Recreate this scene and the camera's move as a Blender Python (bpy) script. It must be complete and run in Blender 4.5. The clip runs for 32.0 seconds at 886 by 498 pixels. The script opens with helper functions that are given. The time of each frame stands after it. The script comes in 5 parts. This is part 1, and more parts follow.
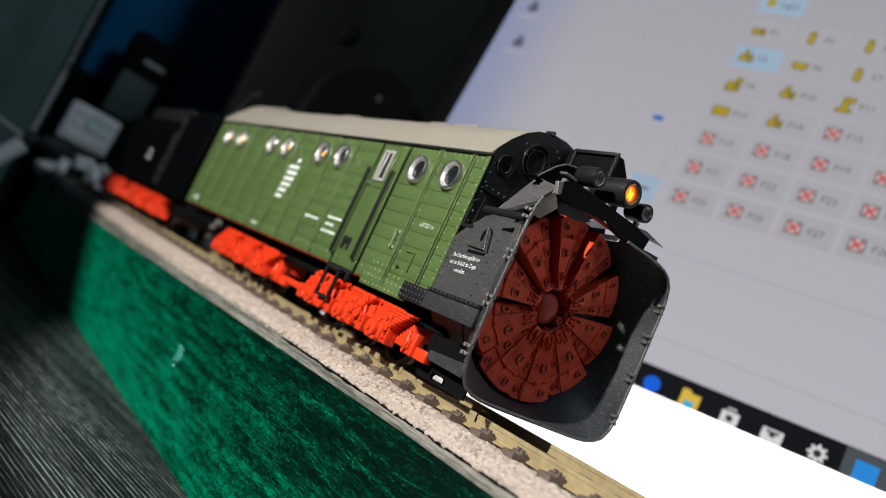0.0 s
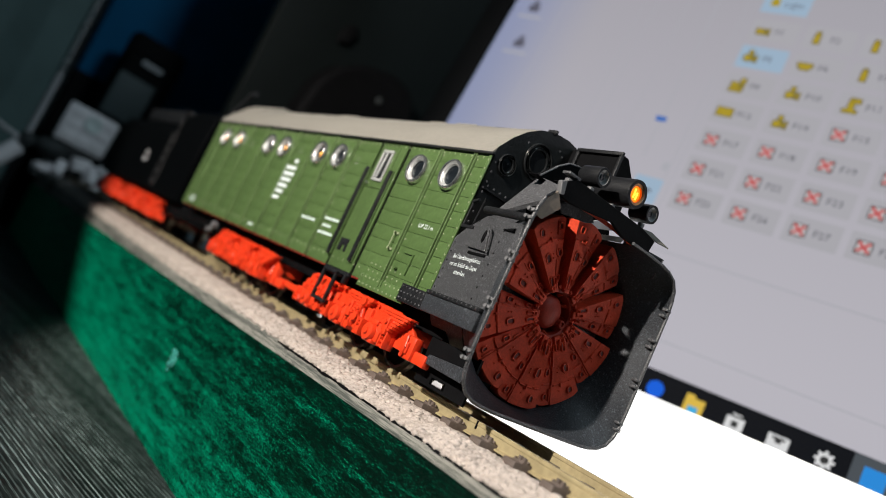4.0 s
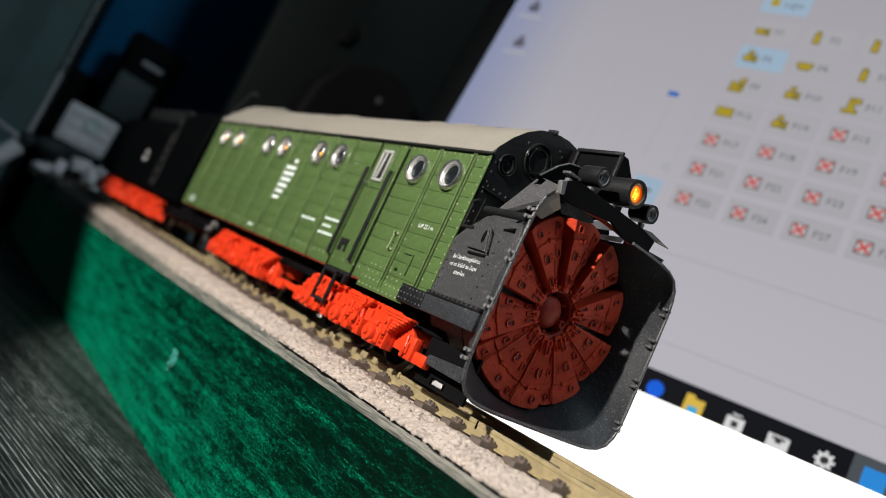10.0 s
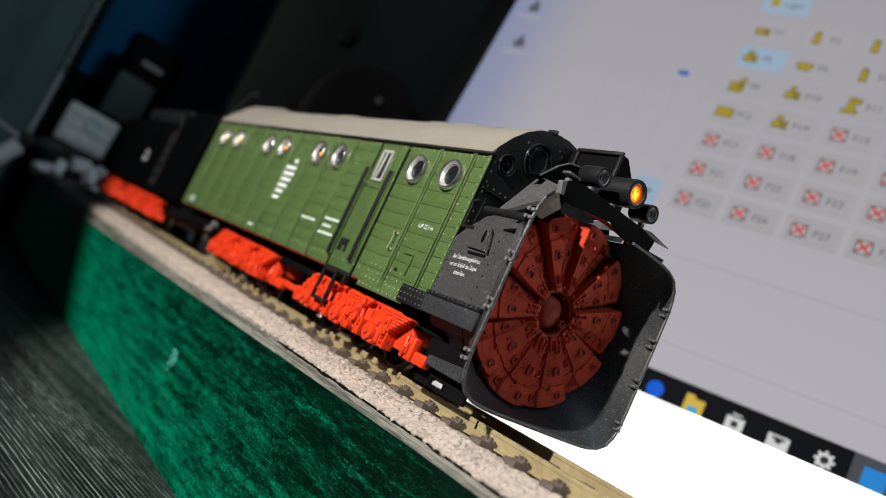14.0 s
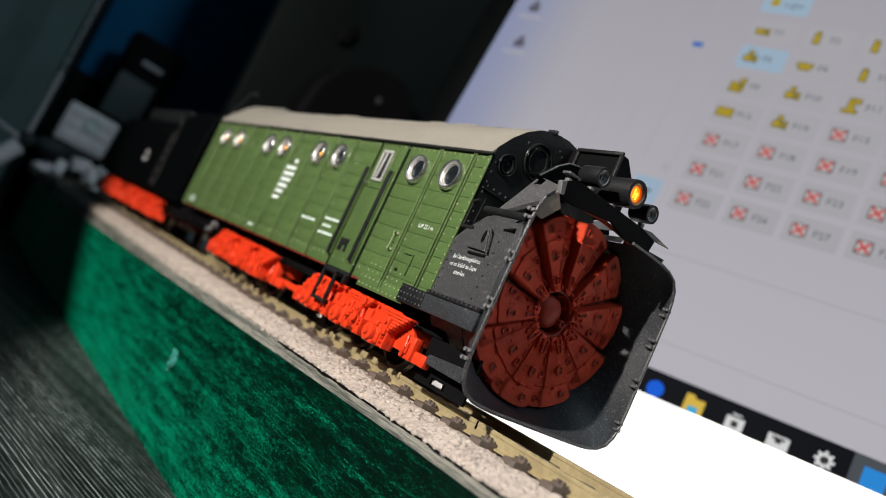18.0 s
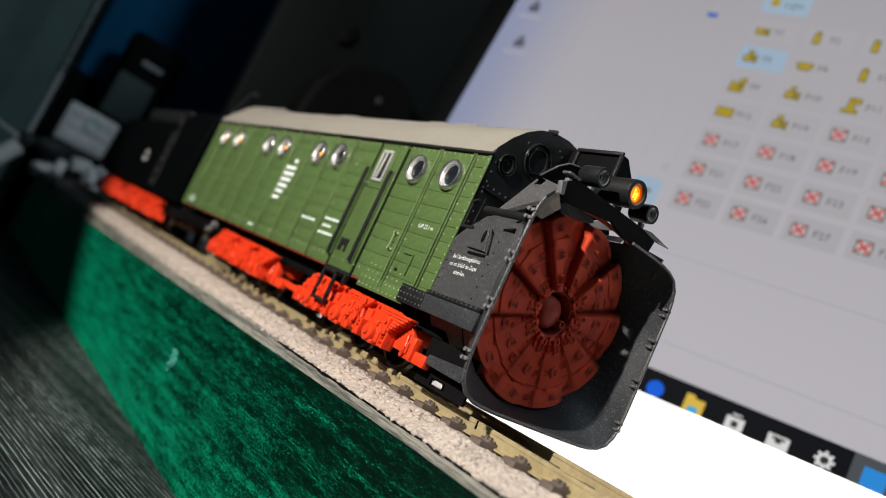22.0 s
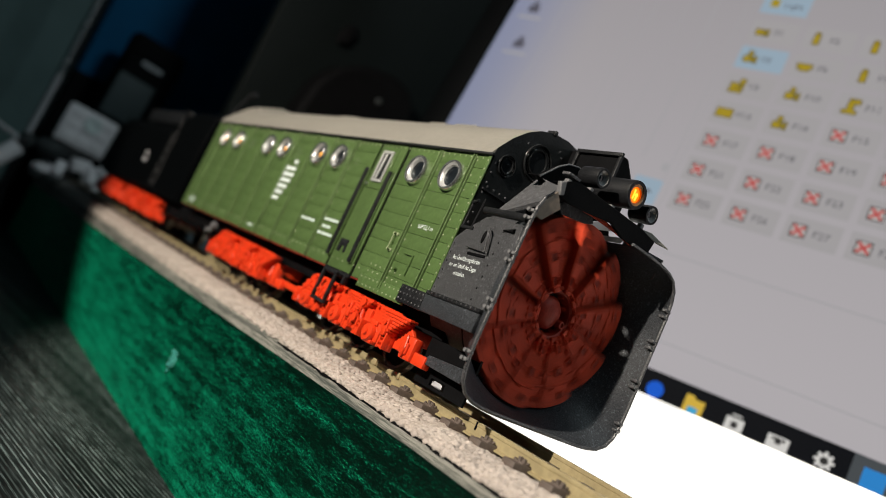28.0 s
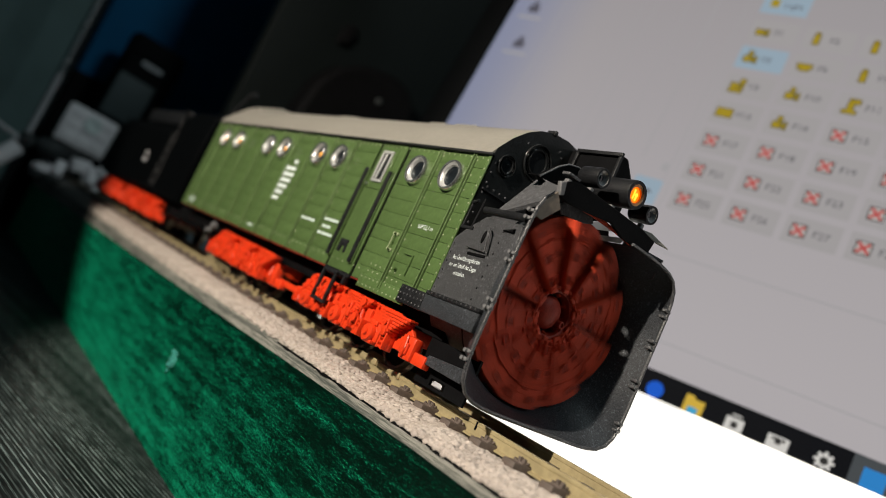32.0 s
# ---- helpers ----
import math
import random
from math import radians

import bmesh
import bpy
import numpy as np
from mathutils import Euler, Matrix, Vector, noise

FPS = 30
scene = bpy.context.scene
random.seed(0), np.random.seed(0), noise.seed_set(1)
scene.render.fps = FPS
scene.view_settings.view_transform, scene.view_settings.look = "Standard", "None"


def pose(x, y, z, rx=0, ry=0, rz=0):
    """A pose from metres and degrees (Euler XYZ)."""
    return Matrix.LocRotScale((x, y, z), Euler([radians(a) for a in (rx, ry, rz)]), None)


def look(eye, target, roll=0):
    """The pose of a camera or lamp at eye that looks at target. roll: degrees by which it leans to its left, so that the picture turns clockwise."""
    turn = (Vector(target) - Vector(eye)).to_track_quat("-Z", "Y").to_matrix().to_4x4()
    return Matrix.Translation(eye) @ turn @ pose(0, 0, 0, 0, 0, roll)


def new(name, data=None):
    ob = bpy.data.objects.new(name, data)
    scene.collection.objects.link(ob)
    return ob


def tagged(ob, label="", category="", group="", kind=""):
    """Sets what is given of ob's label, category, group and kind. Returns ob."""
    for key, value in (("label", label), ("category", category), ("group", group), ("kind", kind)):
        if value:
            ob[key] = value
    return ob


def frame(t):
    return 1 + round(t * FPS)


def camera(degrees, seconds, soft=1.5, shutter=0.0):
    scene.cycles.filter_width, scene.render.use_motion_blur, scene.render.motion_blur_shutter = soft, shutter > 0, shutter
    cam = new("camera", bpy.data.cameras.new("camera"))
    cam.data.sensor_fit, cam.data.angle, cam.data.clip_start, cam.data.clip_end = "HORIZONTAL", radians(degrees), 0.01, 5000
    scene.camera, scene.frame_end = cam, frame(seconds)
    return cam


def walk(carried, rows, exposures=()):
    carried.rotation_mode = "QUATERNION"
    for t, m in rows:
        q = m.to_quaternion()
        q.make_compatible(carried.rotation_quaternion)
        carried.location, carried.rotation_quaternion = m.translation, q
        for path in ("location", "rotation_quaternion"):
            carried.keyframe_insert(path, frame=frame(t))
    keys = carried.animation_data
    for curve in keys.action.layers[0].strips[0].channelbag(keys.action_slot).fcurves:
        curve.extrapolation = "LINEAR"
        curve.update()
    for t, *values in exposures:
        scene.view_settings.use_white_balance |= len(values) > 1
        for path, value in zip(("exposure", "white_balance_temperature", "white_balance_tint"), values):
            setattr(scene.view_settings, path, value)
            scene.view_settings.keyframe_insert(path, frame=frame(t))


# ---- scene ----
cam = camera(62.6, 32.0, soft=0.6, shutter=0.9)
# a phone lens close to its subject: sharp at the nose of the train, soft behind
cam.data.dof.use_dof = True
cam.data.dof.focus_distance = 0.138
cam.data.dof.aperture_fstop = 13.5

EYE_A = look((0.11639, -0.10544, 0.06267), (-0.02480, 0.0, 0.07932), 24.76)
EYE_B = look((0.11326, -0.10277, 0.06280), (-0.02498, 0.0, 0.07979), 24.83)
EYE_C = look((0.11326, -0.10277, 0.06285), (-0.02498, 0.0, 0.07998), 24.83)
walk(cam, [(0.0, EYE_A), (1.0, EYE_A), (1.45, EYE_B), (2.0, EYE_B), (21.0, EYE_B), (28.0, EYE_C), (32.0, EYE_C)],
     exposures=[(0.0, 0.08, 6450, 10), (3.0, 0.1, 6450, 10), (6.0, 0.2, 6450, 10), (9.0, 0.16, 6500, 10), (12.0, 0.0, 6500, 10), (14.0, 0.0, 6500, 10), (18.0, 0.04, 6500, 10), (22.0, 0.08, 6600, 10), (24.0, 0.14, 6700, 10), (25.5, 0.08, 6750, 10), (28.0, -0.08, 6850, 9), (32.0, -0.12, 6950, 9)])

# ---- light ----
world = bpy.data.worlds.new("dim room")
scene.world = world
world.use_nodes = True
world.node_tree.nodes["Background"].inputs["Color"].default_value = (0.55, 0.75, 1.0, 1)
world.node_tree.nodes["Background"].inputs["Strength"].default_value = 0.008


def lamp(name, kind, m, watts, colour, **more):
    data = bpy.data.lights.new(name, kind)
    data.energy, data.color = watts, colour
    if kind == "SPOT":
        data.spot_size, data.spot_blend, data.shadow_soft_size = more["cone"], more["blend"], more["soft"]
    if kind == "AREA":
        data.shape, data.size, data.size_y = "RECTANGLE", more["size"], more["size_y"]
    ob = new(name, data)
    ob.matrix_world = m
    return ob


# the reading lamp beside the camera, and an added fill lamp with no seen source
lamp("reading_lamp_light", "SPOT", look((0.050, -0.36, 0.250), (-0.025, -0.01, 0.234)), 11.8, (1.0, 0.93, 0.84), cone=radians(74.6), blend=0.1, soft=0.003)
lamp("window_light", "AREA", look((1.66, 0.55, 1.75), (-0.2, 0.0, 0.1)), 10.5, (0.74, 0.92, 1.0), size=0.45, size_y=0.3)

# ---- materials ----
MATS = {}


def mat(name, colour, rough=0.5, metal=0.0, bump=0.0, grain=0.0, size=0.001, vary=0.0, glow=None, spec=0.5, island=False, blotch=1.0, fleck=0.0):
    """A surface: base colour varied by grain and by piece, fine relief of a real size in metres."""
    if name in MATS:
        return MATS[name]
    m = bpy.data.materials.new(name)
    m.use_nodes = True
    nt = m.node_tree
    b = nt.nodes["Principled BSDF"]
    b.inputs["Base Color"].default_value = (*colour, 1)
    b.inputs["Roughness"].default_value = rough
    b.inputs["Metallic"].default_value = metal
    b.inputs["Specular IOR Level"].default_value = spec
    if glow:
        b.inputs["Emission Color"].default_value = (*glow[:3], 1)
        b.inputs["Emission Strength"].default_value = glow[3]
    if grain or bump or vary:
        tex = nt.nodes.new("ShaderNodeTexCoord")
        n1 = nt.nodes.new("ShaderNodeTexNoise")
        n1.inputs["Scale"].default_value = 1.0 / size
        n1.inputs["Detail"].default_value = 4
        n2 = nt.nodes.new("ShaderNodeTexNoise")
        n2.inputs["Scale"].default_value = 0.12 / size
        n2.inputs["Detail"].default_value = 3
        nt.links.new(tex.outputs["Object"], n1.inputs["Vector"])
        nt.links.new(tex.outputs["Object"], n2.inputs["Vector"])
        mix = nt.nodes.new("ShaderNodeMath")
        mix.operation = "MULTIPLY_ADD"
        mix.inputs[1].default_value = blotch
        nt.links.new(n2.outputs["Fac"], mix.inputs[0])
        nt.links.new(n1.outputs["Fac"], mix.inputs[2])
        rng = nt.nodes.new("ShaderNodeMapRange")
        rng.inputs["From Min"].default_value, rng.inputs["From Max"].default_value = 0.26 + 0.5 * blotch, 0.74 + 0.5 * blotch
        rng.inputs["To Min"].default_value, rng.inputs["To Max"].default_value = 1 - grain, 1 + grain
        nt.links.new(mix.outputs[0], rng.inputs["Value"])
        last = rng.outputs["Result"]
        if vary:
            if island:
                info = nt.nodes.new("ShaderNodeNewGeometry")
                src = info.outputs["Random Per Island"]
            else:
                info = nt.nodes.new("ShaderNodeObjectInfo")
                src = info.outputs["Random"]
            r2 = nt.nodes.new("ShaderNodeMapRange")
            r2.inputs["To Min"].default_value, r2.inputs["To Max"].default_value = 1 - vary, 1 + vary
            nt.links.new(src, r2.inputs["Value"])
            mul = nt.nodes.new("ShaderNodeMath")
            mul.operation = "MULTIPLY"
            nt.links.new(last, mul.inputs[0])
            nt.links.new(r2.outputs["Result"], mul.inputs[1])
            last = mul.outputs[0]
        if fleck:
            n4 = nt.nodes.new("ShaderNodeTexNoise")
            n4.inputs["Scale"].default_value = 0.55 / size
            n4.inputs["Detail"].default_value = 1
            nt.links.new(tex.outputs["Object"], n4.inputs["Vector"])
            r4 = nt.nodes.new("ShaderNodeMapRange")
            r4.inputs["From Min"].default_value, r4.inputs["From Max"].default_value = 0.60, 0.70
            r4.inputs["To Min"].default_value, r4.inputs["To Max"].default_value = 0.0, fleck
            nt.links.new(n4.outputs["Fac"], r4.inputs["Value"])
            ad = nt.nodes.new("ShaderNodeMath")
            nt.links.new(last, ad.inputs[0])
            nt.links.new(r4.outputs["Result"], ad.inputs[1])
            last = ad.outputs[0]
        sc = nt.nodes.new("ShaderNodeVectorMath")
        sc.operation = "SCALE"
        sc.inputs[0].default_value = colour
        nt.links.new(last, sc.inputs["Scale"])
        nt.links.new(sc.outputs["Vector"], b.inputs["Base Color"])
        r3 = nt.nodes.new("ShaderNodeMapRange")
        r3.inputs["To Min"].default_value, r3.inputs["To Max"].default_value = max(0.02, rough - 0.1), min(1, rough + 0.1)
        nt.links.new(n2.outputs["Fac"], r3.inputs["Value"])
        nt.links.new(r3.outputs["Result"], b.inputs["Roughness"])
        if bump:
            bp = nt.nodes.new("ShaderNodeBump")
            bp.inputs["Strength"].default_value = min(1.0, bump)
            bp.inputs["Distance"].default_value = size * 0.4
            nt.links.new(n1.outputs["Fac"], bp.inputs["Height"])
            nt.links.new(bp.outputs["Normal"], b.inputs["Normal"])
    MATS[name] = m
    return m


def wood(name, dark, light, turn, across, along, rough, contrast=(0.35, 0.65), fine=0.5, bump=0.3, fade=None, gloss=0.05):
    """Streaky wood: fibres along the x axis turned by some degrees, streak widths in metres."""
    m = bpy.data.materials.new(name)
    m.use_nodes = True
    nt = m.node_tree
    b = nt.nodes["Principled BSDF"]
    tex = nt.nodes.new("ShaderNodeTexCoord")
    mp = nt.nodes.new("ShaderNodeMapping")
    mp.inputs["Rotation"].default_value = (0, 0, radians(-turn))
    nt.links.new(tex.outputs["Object"], mp.inputs["Vector"])
    mp2 = nt.nodes.new("ShaderNodeMapping")
    mp2.inputs["Scale"].default_value = (1 / along, 1 / across, 1 / across)
    nt.links.new(mp.outputs["Vector"], mp2.inputs["Vector"])
    n1 = nt.nodes.new("ShaderNodeTexNoise")
    n1.inputs["Scale"].default_value = 1.0
    n1.inputs["Detail"].default_value = 6
    n1.inputs["Roughness"].default_value = 0.65
    nt.links.new(mp2.outputs["Vector"], n1.inputs["Vector"])
    n2 = nt.nodes.new("ShaderNodeTexNoise")
    n2.inputs["Scale"].default_value = 0.18
    n2.inputs["Detail"].default_value = 3
    nt.links.new(mp2.outputs["Vector"], n2.inputs["Vector"])
    n3 = nt.nodes.new("ShaderNodeTexNoise")
    n3.inputs["Scale"].default_value = 4.0
    n3.inputs["Detail"].default_value = 4
    nt.links.new(mp2.outputs["Vector"], n3.inputs["Vector"])
    add = nt.nodes.new("ShaderNodeMath")
    add.operation = "MULTIPLY_ADD"
    add.inputs[1].default_value = fine
    nt.links.new(n3.outputs["Fac"], add.inputs[0])
    nt.links.new(n1.outputs["Fac"], add.inputs[2])
    add2 = nt.nodes.new("ShaderNodeMath")
    add2.operation = "MULTIPLY_ADD"
    add2.inputs[1].default_value = 0.6
    nt.links.new(n2.outputs["Fac"], add2.inputs[0])
    nt.links.new(add.outputs[0], add2.inputs[2])
    off = 0.25 * fine * 2 + 0.3
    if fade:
        # darkens the colour towards one end and one edge of the board
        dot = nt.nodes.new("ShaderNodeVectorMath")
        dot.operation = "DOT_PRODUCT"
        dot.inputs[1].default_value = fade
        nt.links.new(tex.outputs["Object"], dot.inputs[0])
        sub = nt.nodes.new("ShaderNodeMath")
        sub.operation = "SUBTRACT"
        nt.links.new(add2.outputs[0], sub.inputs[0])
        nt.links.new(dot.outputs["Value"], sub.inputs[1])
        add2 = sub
    ramp = nt.nodes.new("ShaderNodeMapRange")
    ramp.interpolation_type = "SMOOTHSTEP"
    ramp.inputs["From Min"].default_value, ramp.inputs["From Max"].default_value = contrast[0] + off, contrast[1] + off
    nt.links.new(add2.outputs[0], ramp.inputs["Value"])
    mix = nt.nodes.new("ShaderNodeMix")
    mix.data_type = "RGBA"
    mix.inputs[6].default_value, mix.inputs[7].default_value = (*dark, 1), (*light, 1)
    nt.links.new(ramp.outputs["Result"], mix.inputs[0])
    nt.links.new(mix.outputs[2], b.inputs["Base Color"])
    b.inputs["Roughness"].default_value = rough
    b.inputs["Specular IOR Level"].default_value = gloss
    bp = nt.nodes.new("ShaderNodeBump")
    bp.inputs["Strength"].default_value = bump
    bp.inputs["Distance"].default_value = 0.0003
    nt.links.new(add2.outputs[0], bp.inputs["Height"])
    nt.links.new(bp.outputs["Normal"], b.inputs["Normal"])
    return m


def combed(name, dark, light, turn):
    """Brushed table wood: groups of thin light fibres over a dark ground."""
    m = bpy.data.materials.new(name)
    m.use_nodes = True
    nt = m.node_tree
    b = nt.nodes["Principled BSDF"]
    tex = nt.nodes.new("ShaderNodeTexCoord")
    def mapped(sx, sy):
        mp = nt.nodes.new("ShaderNodeMapping")
        mp.vector_type = "TEXTURE"
        mp.inputs["Rotation"].default_value = (0, 0, radians(turn))
        mp.inputs["Scale"].default_value = (1 / sx, 1 / sy, 1)
        nt.links.new(tex.outputs["Object"], mp.inputs["Vector"])
        return mp.outputs["Vector"]
    def noise(sx, sy, detail):
        n = nt.nodes.new("ShaderNodeTexNoise")
        n.inputs["Scale"].default_value = 1.0
        n.inputs["Detail"].default_value = detail
        nt.links.new(mapped(sx, sy), n.inputs["Vector"])
        return n.outputs["Fac"]
    def span(src, lo, hi, a=0.0, z=1.0):
        r = nt.nodes.new("ShaderNodeMapRange")
        r.interpolation_type = "SMOOTHSTEP"
        r.inputs["From Min"].default_value, r.inputs["From Max"].default_value = lo, hi
        r.inputs["To Min"].default_value, r.inputs["To Max"].default_value = a, z
        nt.links.new(src, r.inputs["Value"])
        return r.outputs["Result"]
    def calc(op, x, y):
        c = nt.nodes.new("ShaderNodeMath")
        c.operation = op
        for i, v in enumerate((x, y)):
            if hasattr(v, "links"):
                nt.links.new(v, c.inputs[i])
            else:
                c.inputs[i].default_value = v
        return c.outputs[0]
    groups = span(noise(7, 260, 2), 0.40, 0.62)
    wave = nt.nodes.new("ShaderNodeTexWave")
    wave.bands_direction = "Y"
    wave.inputs["Scale"].default_value = 1.0
    wave.inputs["Distortion"].default_value = 4.5
    wave.inputs["Detail"].default_value = 2.0
    wave.inputs["Detail Scale"].default_value = 0.8
    nt.links.new(mapped(6, 215), wave.inputs["Vector"])
    lines = span(wave.outputs["Fac"], 0.55, 0.92)
    speck = span(noise(180, 1500, 4), 0.36, 0.60, 0.2, 1.0)
    fill = span(noise(12, 90, 3), 0.35, 0.65, 0.0, 0.2)
    amount = calc("ADD", calc("MULTIPLY", calc("MULTIPLY", lines, speck), calc("ADD", calc("MULTIPLY", groups, 0.75), 0.25)), calc("MULTIPLY", fill, speck))
    mix = nt.nodes.new("ShaderNodeMix")
    mix.data_type = "RGBA"
    mix.inputs[6].default_value, mix.inputs[7].default_value = (*dark, 1), (*light, 1)
    nt.links.new(amount, mix.inputs[0])
    nt.links.new(mix.outputs[2], b.inputs["Base Color"])
    b.inputs["Roughness"].default_value = 0.45
    b.inputs["Specular IOR Level"].default_value = 0.08
    bp = nt.nodes.new("ShaderNodeBump")
    bp.inputs["Strength"].default_value = 0.4
    bp.inputs["Distance"].default_value = 0.0002
    nt.links.new(amount, bp.inputs["Height"])
    nt.links.new(bp.outputs["Normal"], b.inputs["Normal"])
    return m


LETTERDIM = mat("thin greenish white lettering", (0.55, 0.66, 0.62), 0.5)
HOOD = mat("grainy blue black plastic", (0.030, 0.033, 0.038), 0.42, bump=1.0, grain=0.7, size=0.00024, spec=0.3, blotch=0.2, fleck=1.5)
ENDRING = mat("polished black window ring", (0.016, 0.017, 0.018), 0.14, spec=0.8, bump=0.05, grain=0.2, size=0.0006)
ENDWALL = mat("satin black end wall", (0.005, 0.006, 0.0065), 0.4, bump=0.3, grain=0.3, size=0.0006)
PORTGLASS = mat("grey reflecting window glass", (0.010, 0.013, 0.016), 0.12, spec=0.5, bump=0.2, grain=0.5, size=0.0015)
FLAP = mat("worn beige flap", (0.21, 0.17, 0.135), 0.45, bump=0.2, grain=0.15, size=0.0008)
# glints on the rivet heads are put into this lighter green
RIVET = mat("rubbed green rivet heads", (0.26, 0.31, 0.18), 0.4)
GREEN = mat("green wagon paint", (0.075, 0.127, 0.042), 0.33, bump=0.2, grain=0.13, size=0.0009, vary=0.05)
# edge highlights of the battens painted in as a lighter green
BATTEN = mat("rubbed green batten paint", (0.105, 0.165, 0.064), 0.3, bump=0.2, grain=0.2, size=0.0009)
ROOF = mat("beige roof paint", (0.245, 0.230, 0.202), 0.6, bump=0.1, grain=0.06, size=0.001)
BLACK = mat("matt black plastic", (0.011, 0.0115, 0.013), 0.42, bump=0.9, grain=0.6, size=0.00026, spec=0.25, blotch=0.3, fleck=0.8)
WINGGREY = mat("grainy mid grey plastic", (0.072, 0.073, 0.078), 0.36, bump=1.0, grain=0.7, size=0.00022, blotch=0.2, fleck=1.5)
SHEET = mat("grainy dark grey plastic", (0.050, 0.051, 0.055), 0.36, bump=1.0, grain=0.7, size=0.00022, blotch=0.2, fleck=1.5)
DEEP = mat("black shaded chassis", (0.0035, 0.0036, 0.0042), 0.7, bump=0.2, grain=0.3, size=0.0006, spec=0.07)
ORANGE = mat("signal red plastic", (0.67, 0.043, 0.010), 0.38, bump=0.25, grain=0.08, size=0.0006)
SILL = mat("dark red sill paint", (0.20, 0.018, 0.010), 0.5, grain=0.1, size=0.001)
RUST = mat("oxide red plastic", (0.50, 0.050, 0.020), 0.62, bump=0.35, grain=0.2, size=0.0005, vary=0.05, spec=0.22)
# the wheel's oxide red again, darkened to paint the shade in the hub
HUBSHADE = mat("dark red hub", (0.30, 0.028, 0.014), 0.55, bump=0.2, grain=0.2, size=0.0006, spec=0.25)
LUGSHADE = mat("dark red pocket", (0.11, 0.014, 0.010), 0.7, grain=0.2, size=0.0005)
CHROME = mat("polished nickel", (0.78, 0.79, 0.78), 0.26, metal=0.95, grain=0.05, size=0.001)
FUNNEL = mat("bright pressed metal", (0.64, 0.65, 0.64), 0.34, metal=0.5, bump=0.15, grain=0.1, size=0.0009)
STEEL = mat("worn wheel steel", (0.20, 0.175, 0.135), 0.28, metal=0.6, grain=0.15, size=0.0008)
RAIL = mat("brass coloured nickel silver rail", (0.39, 0.32, 0.18), 0.42, metal=0.3, bump=0.1, grain=0.14, size=0.0012)
GLASS = mat("dark window glass", (0.01, 0.012, 0.014), 0.05, spec=0.8)
PALE = mat("pale plastic", (0.90, 0.86, 0.89), 0.5, grain=0.05, size=0.002)
GREY = mat("light grey plastic", (0.42, 0.42, 0.44), 0.5, grain=0.05, size=0.002)
LETTER = mat("white lettering", (0.74, 0.82, 0.82), 0.5)
REFLECT = mat("dull grey reflector", (0.26, 0.26, 0.265), 0.35, metal=0.3, bump=0.2, grain=0.2, size=0.0004)
BRACKET = mat("grey bracket plastic", (0.14, 0.14, 0.145), 0.45, bump=0.2, grain=0.1, size=0.0004)
WARM = mat("warm lamp glow", (1.0, 0.45, 0.05), 0.4, glow=(1.0, 0.42, 0.06, 1.1))
BULB = mat("orange headlamp glow", (1.0, 0.35, 0.02), 0.3, glow=(1.0, 0.17, 0.004, 1.5))
BULBHOT = mat("yellow lamp core", (1.0, 0.6, 0.1), 0.3, glow=(1.0, 0.42, 0.03, 2.2))
STONE = mat("beige ballast stone", (0.42, 0.365, 0.33), 0.85, bump=0.7, grain=0.16, size=0.0006, vary=0.07, island=True)
BED = mat("beige ballast bed", (0.40, 0.345, 0.305), 0.9, bump=0.8, grain=0.3, size=0.0006)
SLEEPER = mat("brown sleeper plastic", (0.100, 0.076, 0.064), 0.6, bump=0.3, grain=0.2, size=0.0006, vary=0.1)
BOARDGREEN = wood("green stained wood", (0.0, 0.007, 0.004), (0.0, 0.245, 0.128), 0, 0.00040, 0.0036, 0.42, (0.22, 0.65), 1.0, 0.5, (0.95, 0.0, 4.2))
BOARDRAW = wood("weathered grey wood edge", (0.066, 0.072, 0.066), (0.25, 0.245, 0.22), 0, 0.0005, 0.015, 0.75, (0.3, 0.7), 0.6, 0.3)
TABLEWOOD = combed("dark combed table wood", (0.006, 0.0075, 0.008), (0.195, 0.245, 0.245), 12)
WALL = mat("grey blue wall paint", (0.26, 0.32, 0.35), 0.9, bump=0.1, grain=0.05, size=0.01)
BLUE = mat("dark blue lacquer", (0.003, 0.10, 0.235), 0.6, spec=0.1, grain=0.08, size=0.02)
TEAL = mat("grey green lacquer", (0.115, 0.175, 0.175), 0.6, spec=0.12, grain=0.08, size=0.02)
DIMPANEL = mat("dim grey green panel", (0.0035, 0.0055, 0.0058), 0.6, grain=0.1, size=0.02, spec=0.08)
JETBLACK = mat("jet black matt surface", (0.0016, 0.002, 0.0024), 0.6, grain=0.1, size=0.02, spec=0.03)
PANEL = mat("anthracite panel", (0.032, 0.038, 0.040), 0.7, grain=0.1, size=0.01)
WHITE = mat("white gloss housing", (0.86, 0.86, 0.84), 0.35, grain=0.015, size=0.01)
GEL = mat("clear varnish drop", (0.05, 0.27, 0.23), 0.06, spec=1.0)


def shine(name, colour):
    """A patch of the lit display."""
    if name in MATS:
        return MATS[name]
    m = bpy.data.materials.new(name)
    m.use_nodes = True
    b = m.node_tree.nodes["Principled BSDF"]
    b.inputs["Base Color"].default_value = (0.002, 0.002, 0.002, 1)
    b.inputs["Roughness"].default_value = 0.6
    b.inputs["Specular IOR Level"].default_value = 0.03
    b.inputs["Emission Color"].default_value = (*colour, 1)
    b.inputs["Emission Strength"].default_value = 1.0
    MATS[name] = m
    return m


# ---- builders: all sizes below are millimetres ----
AT = {}


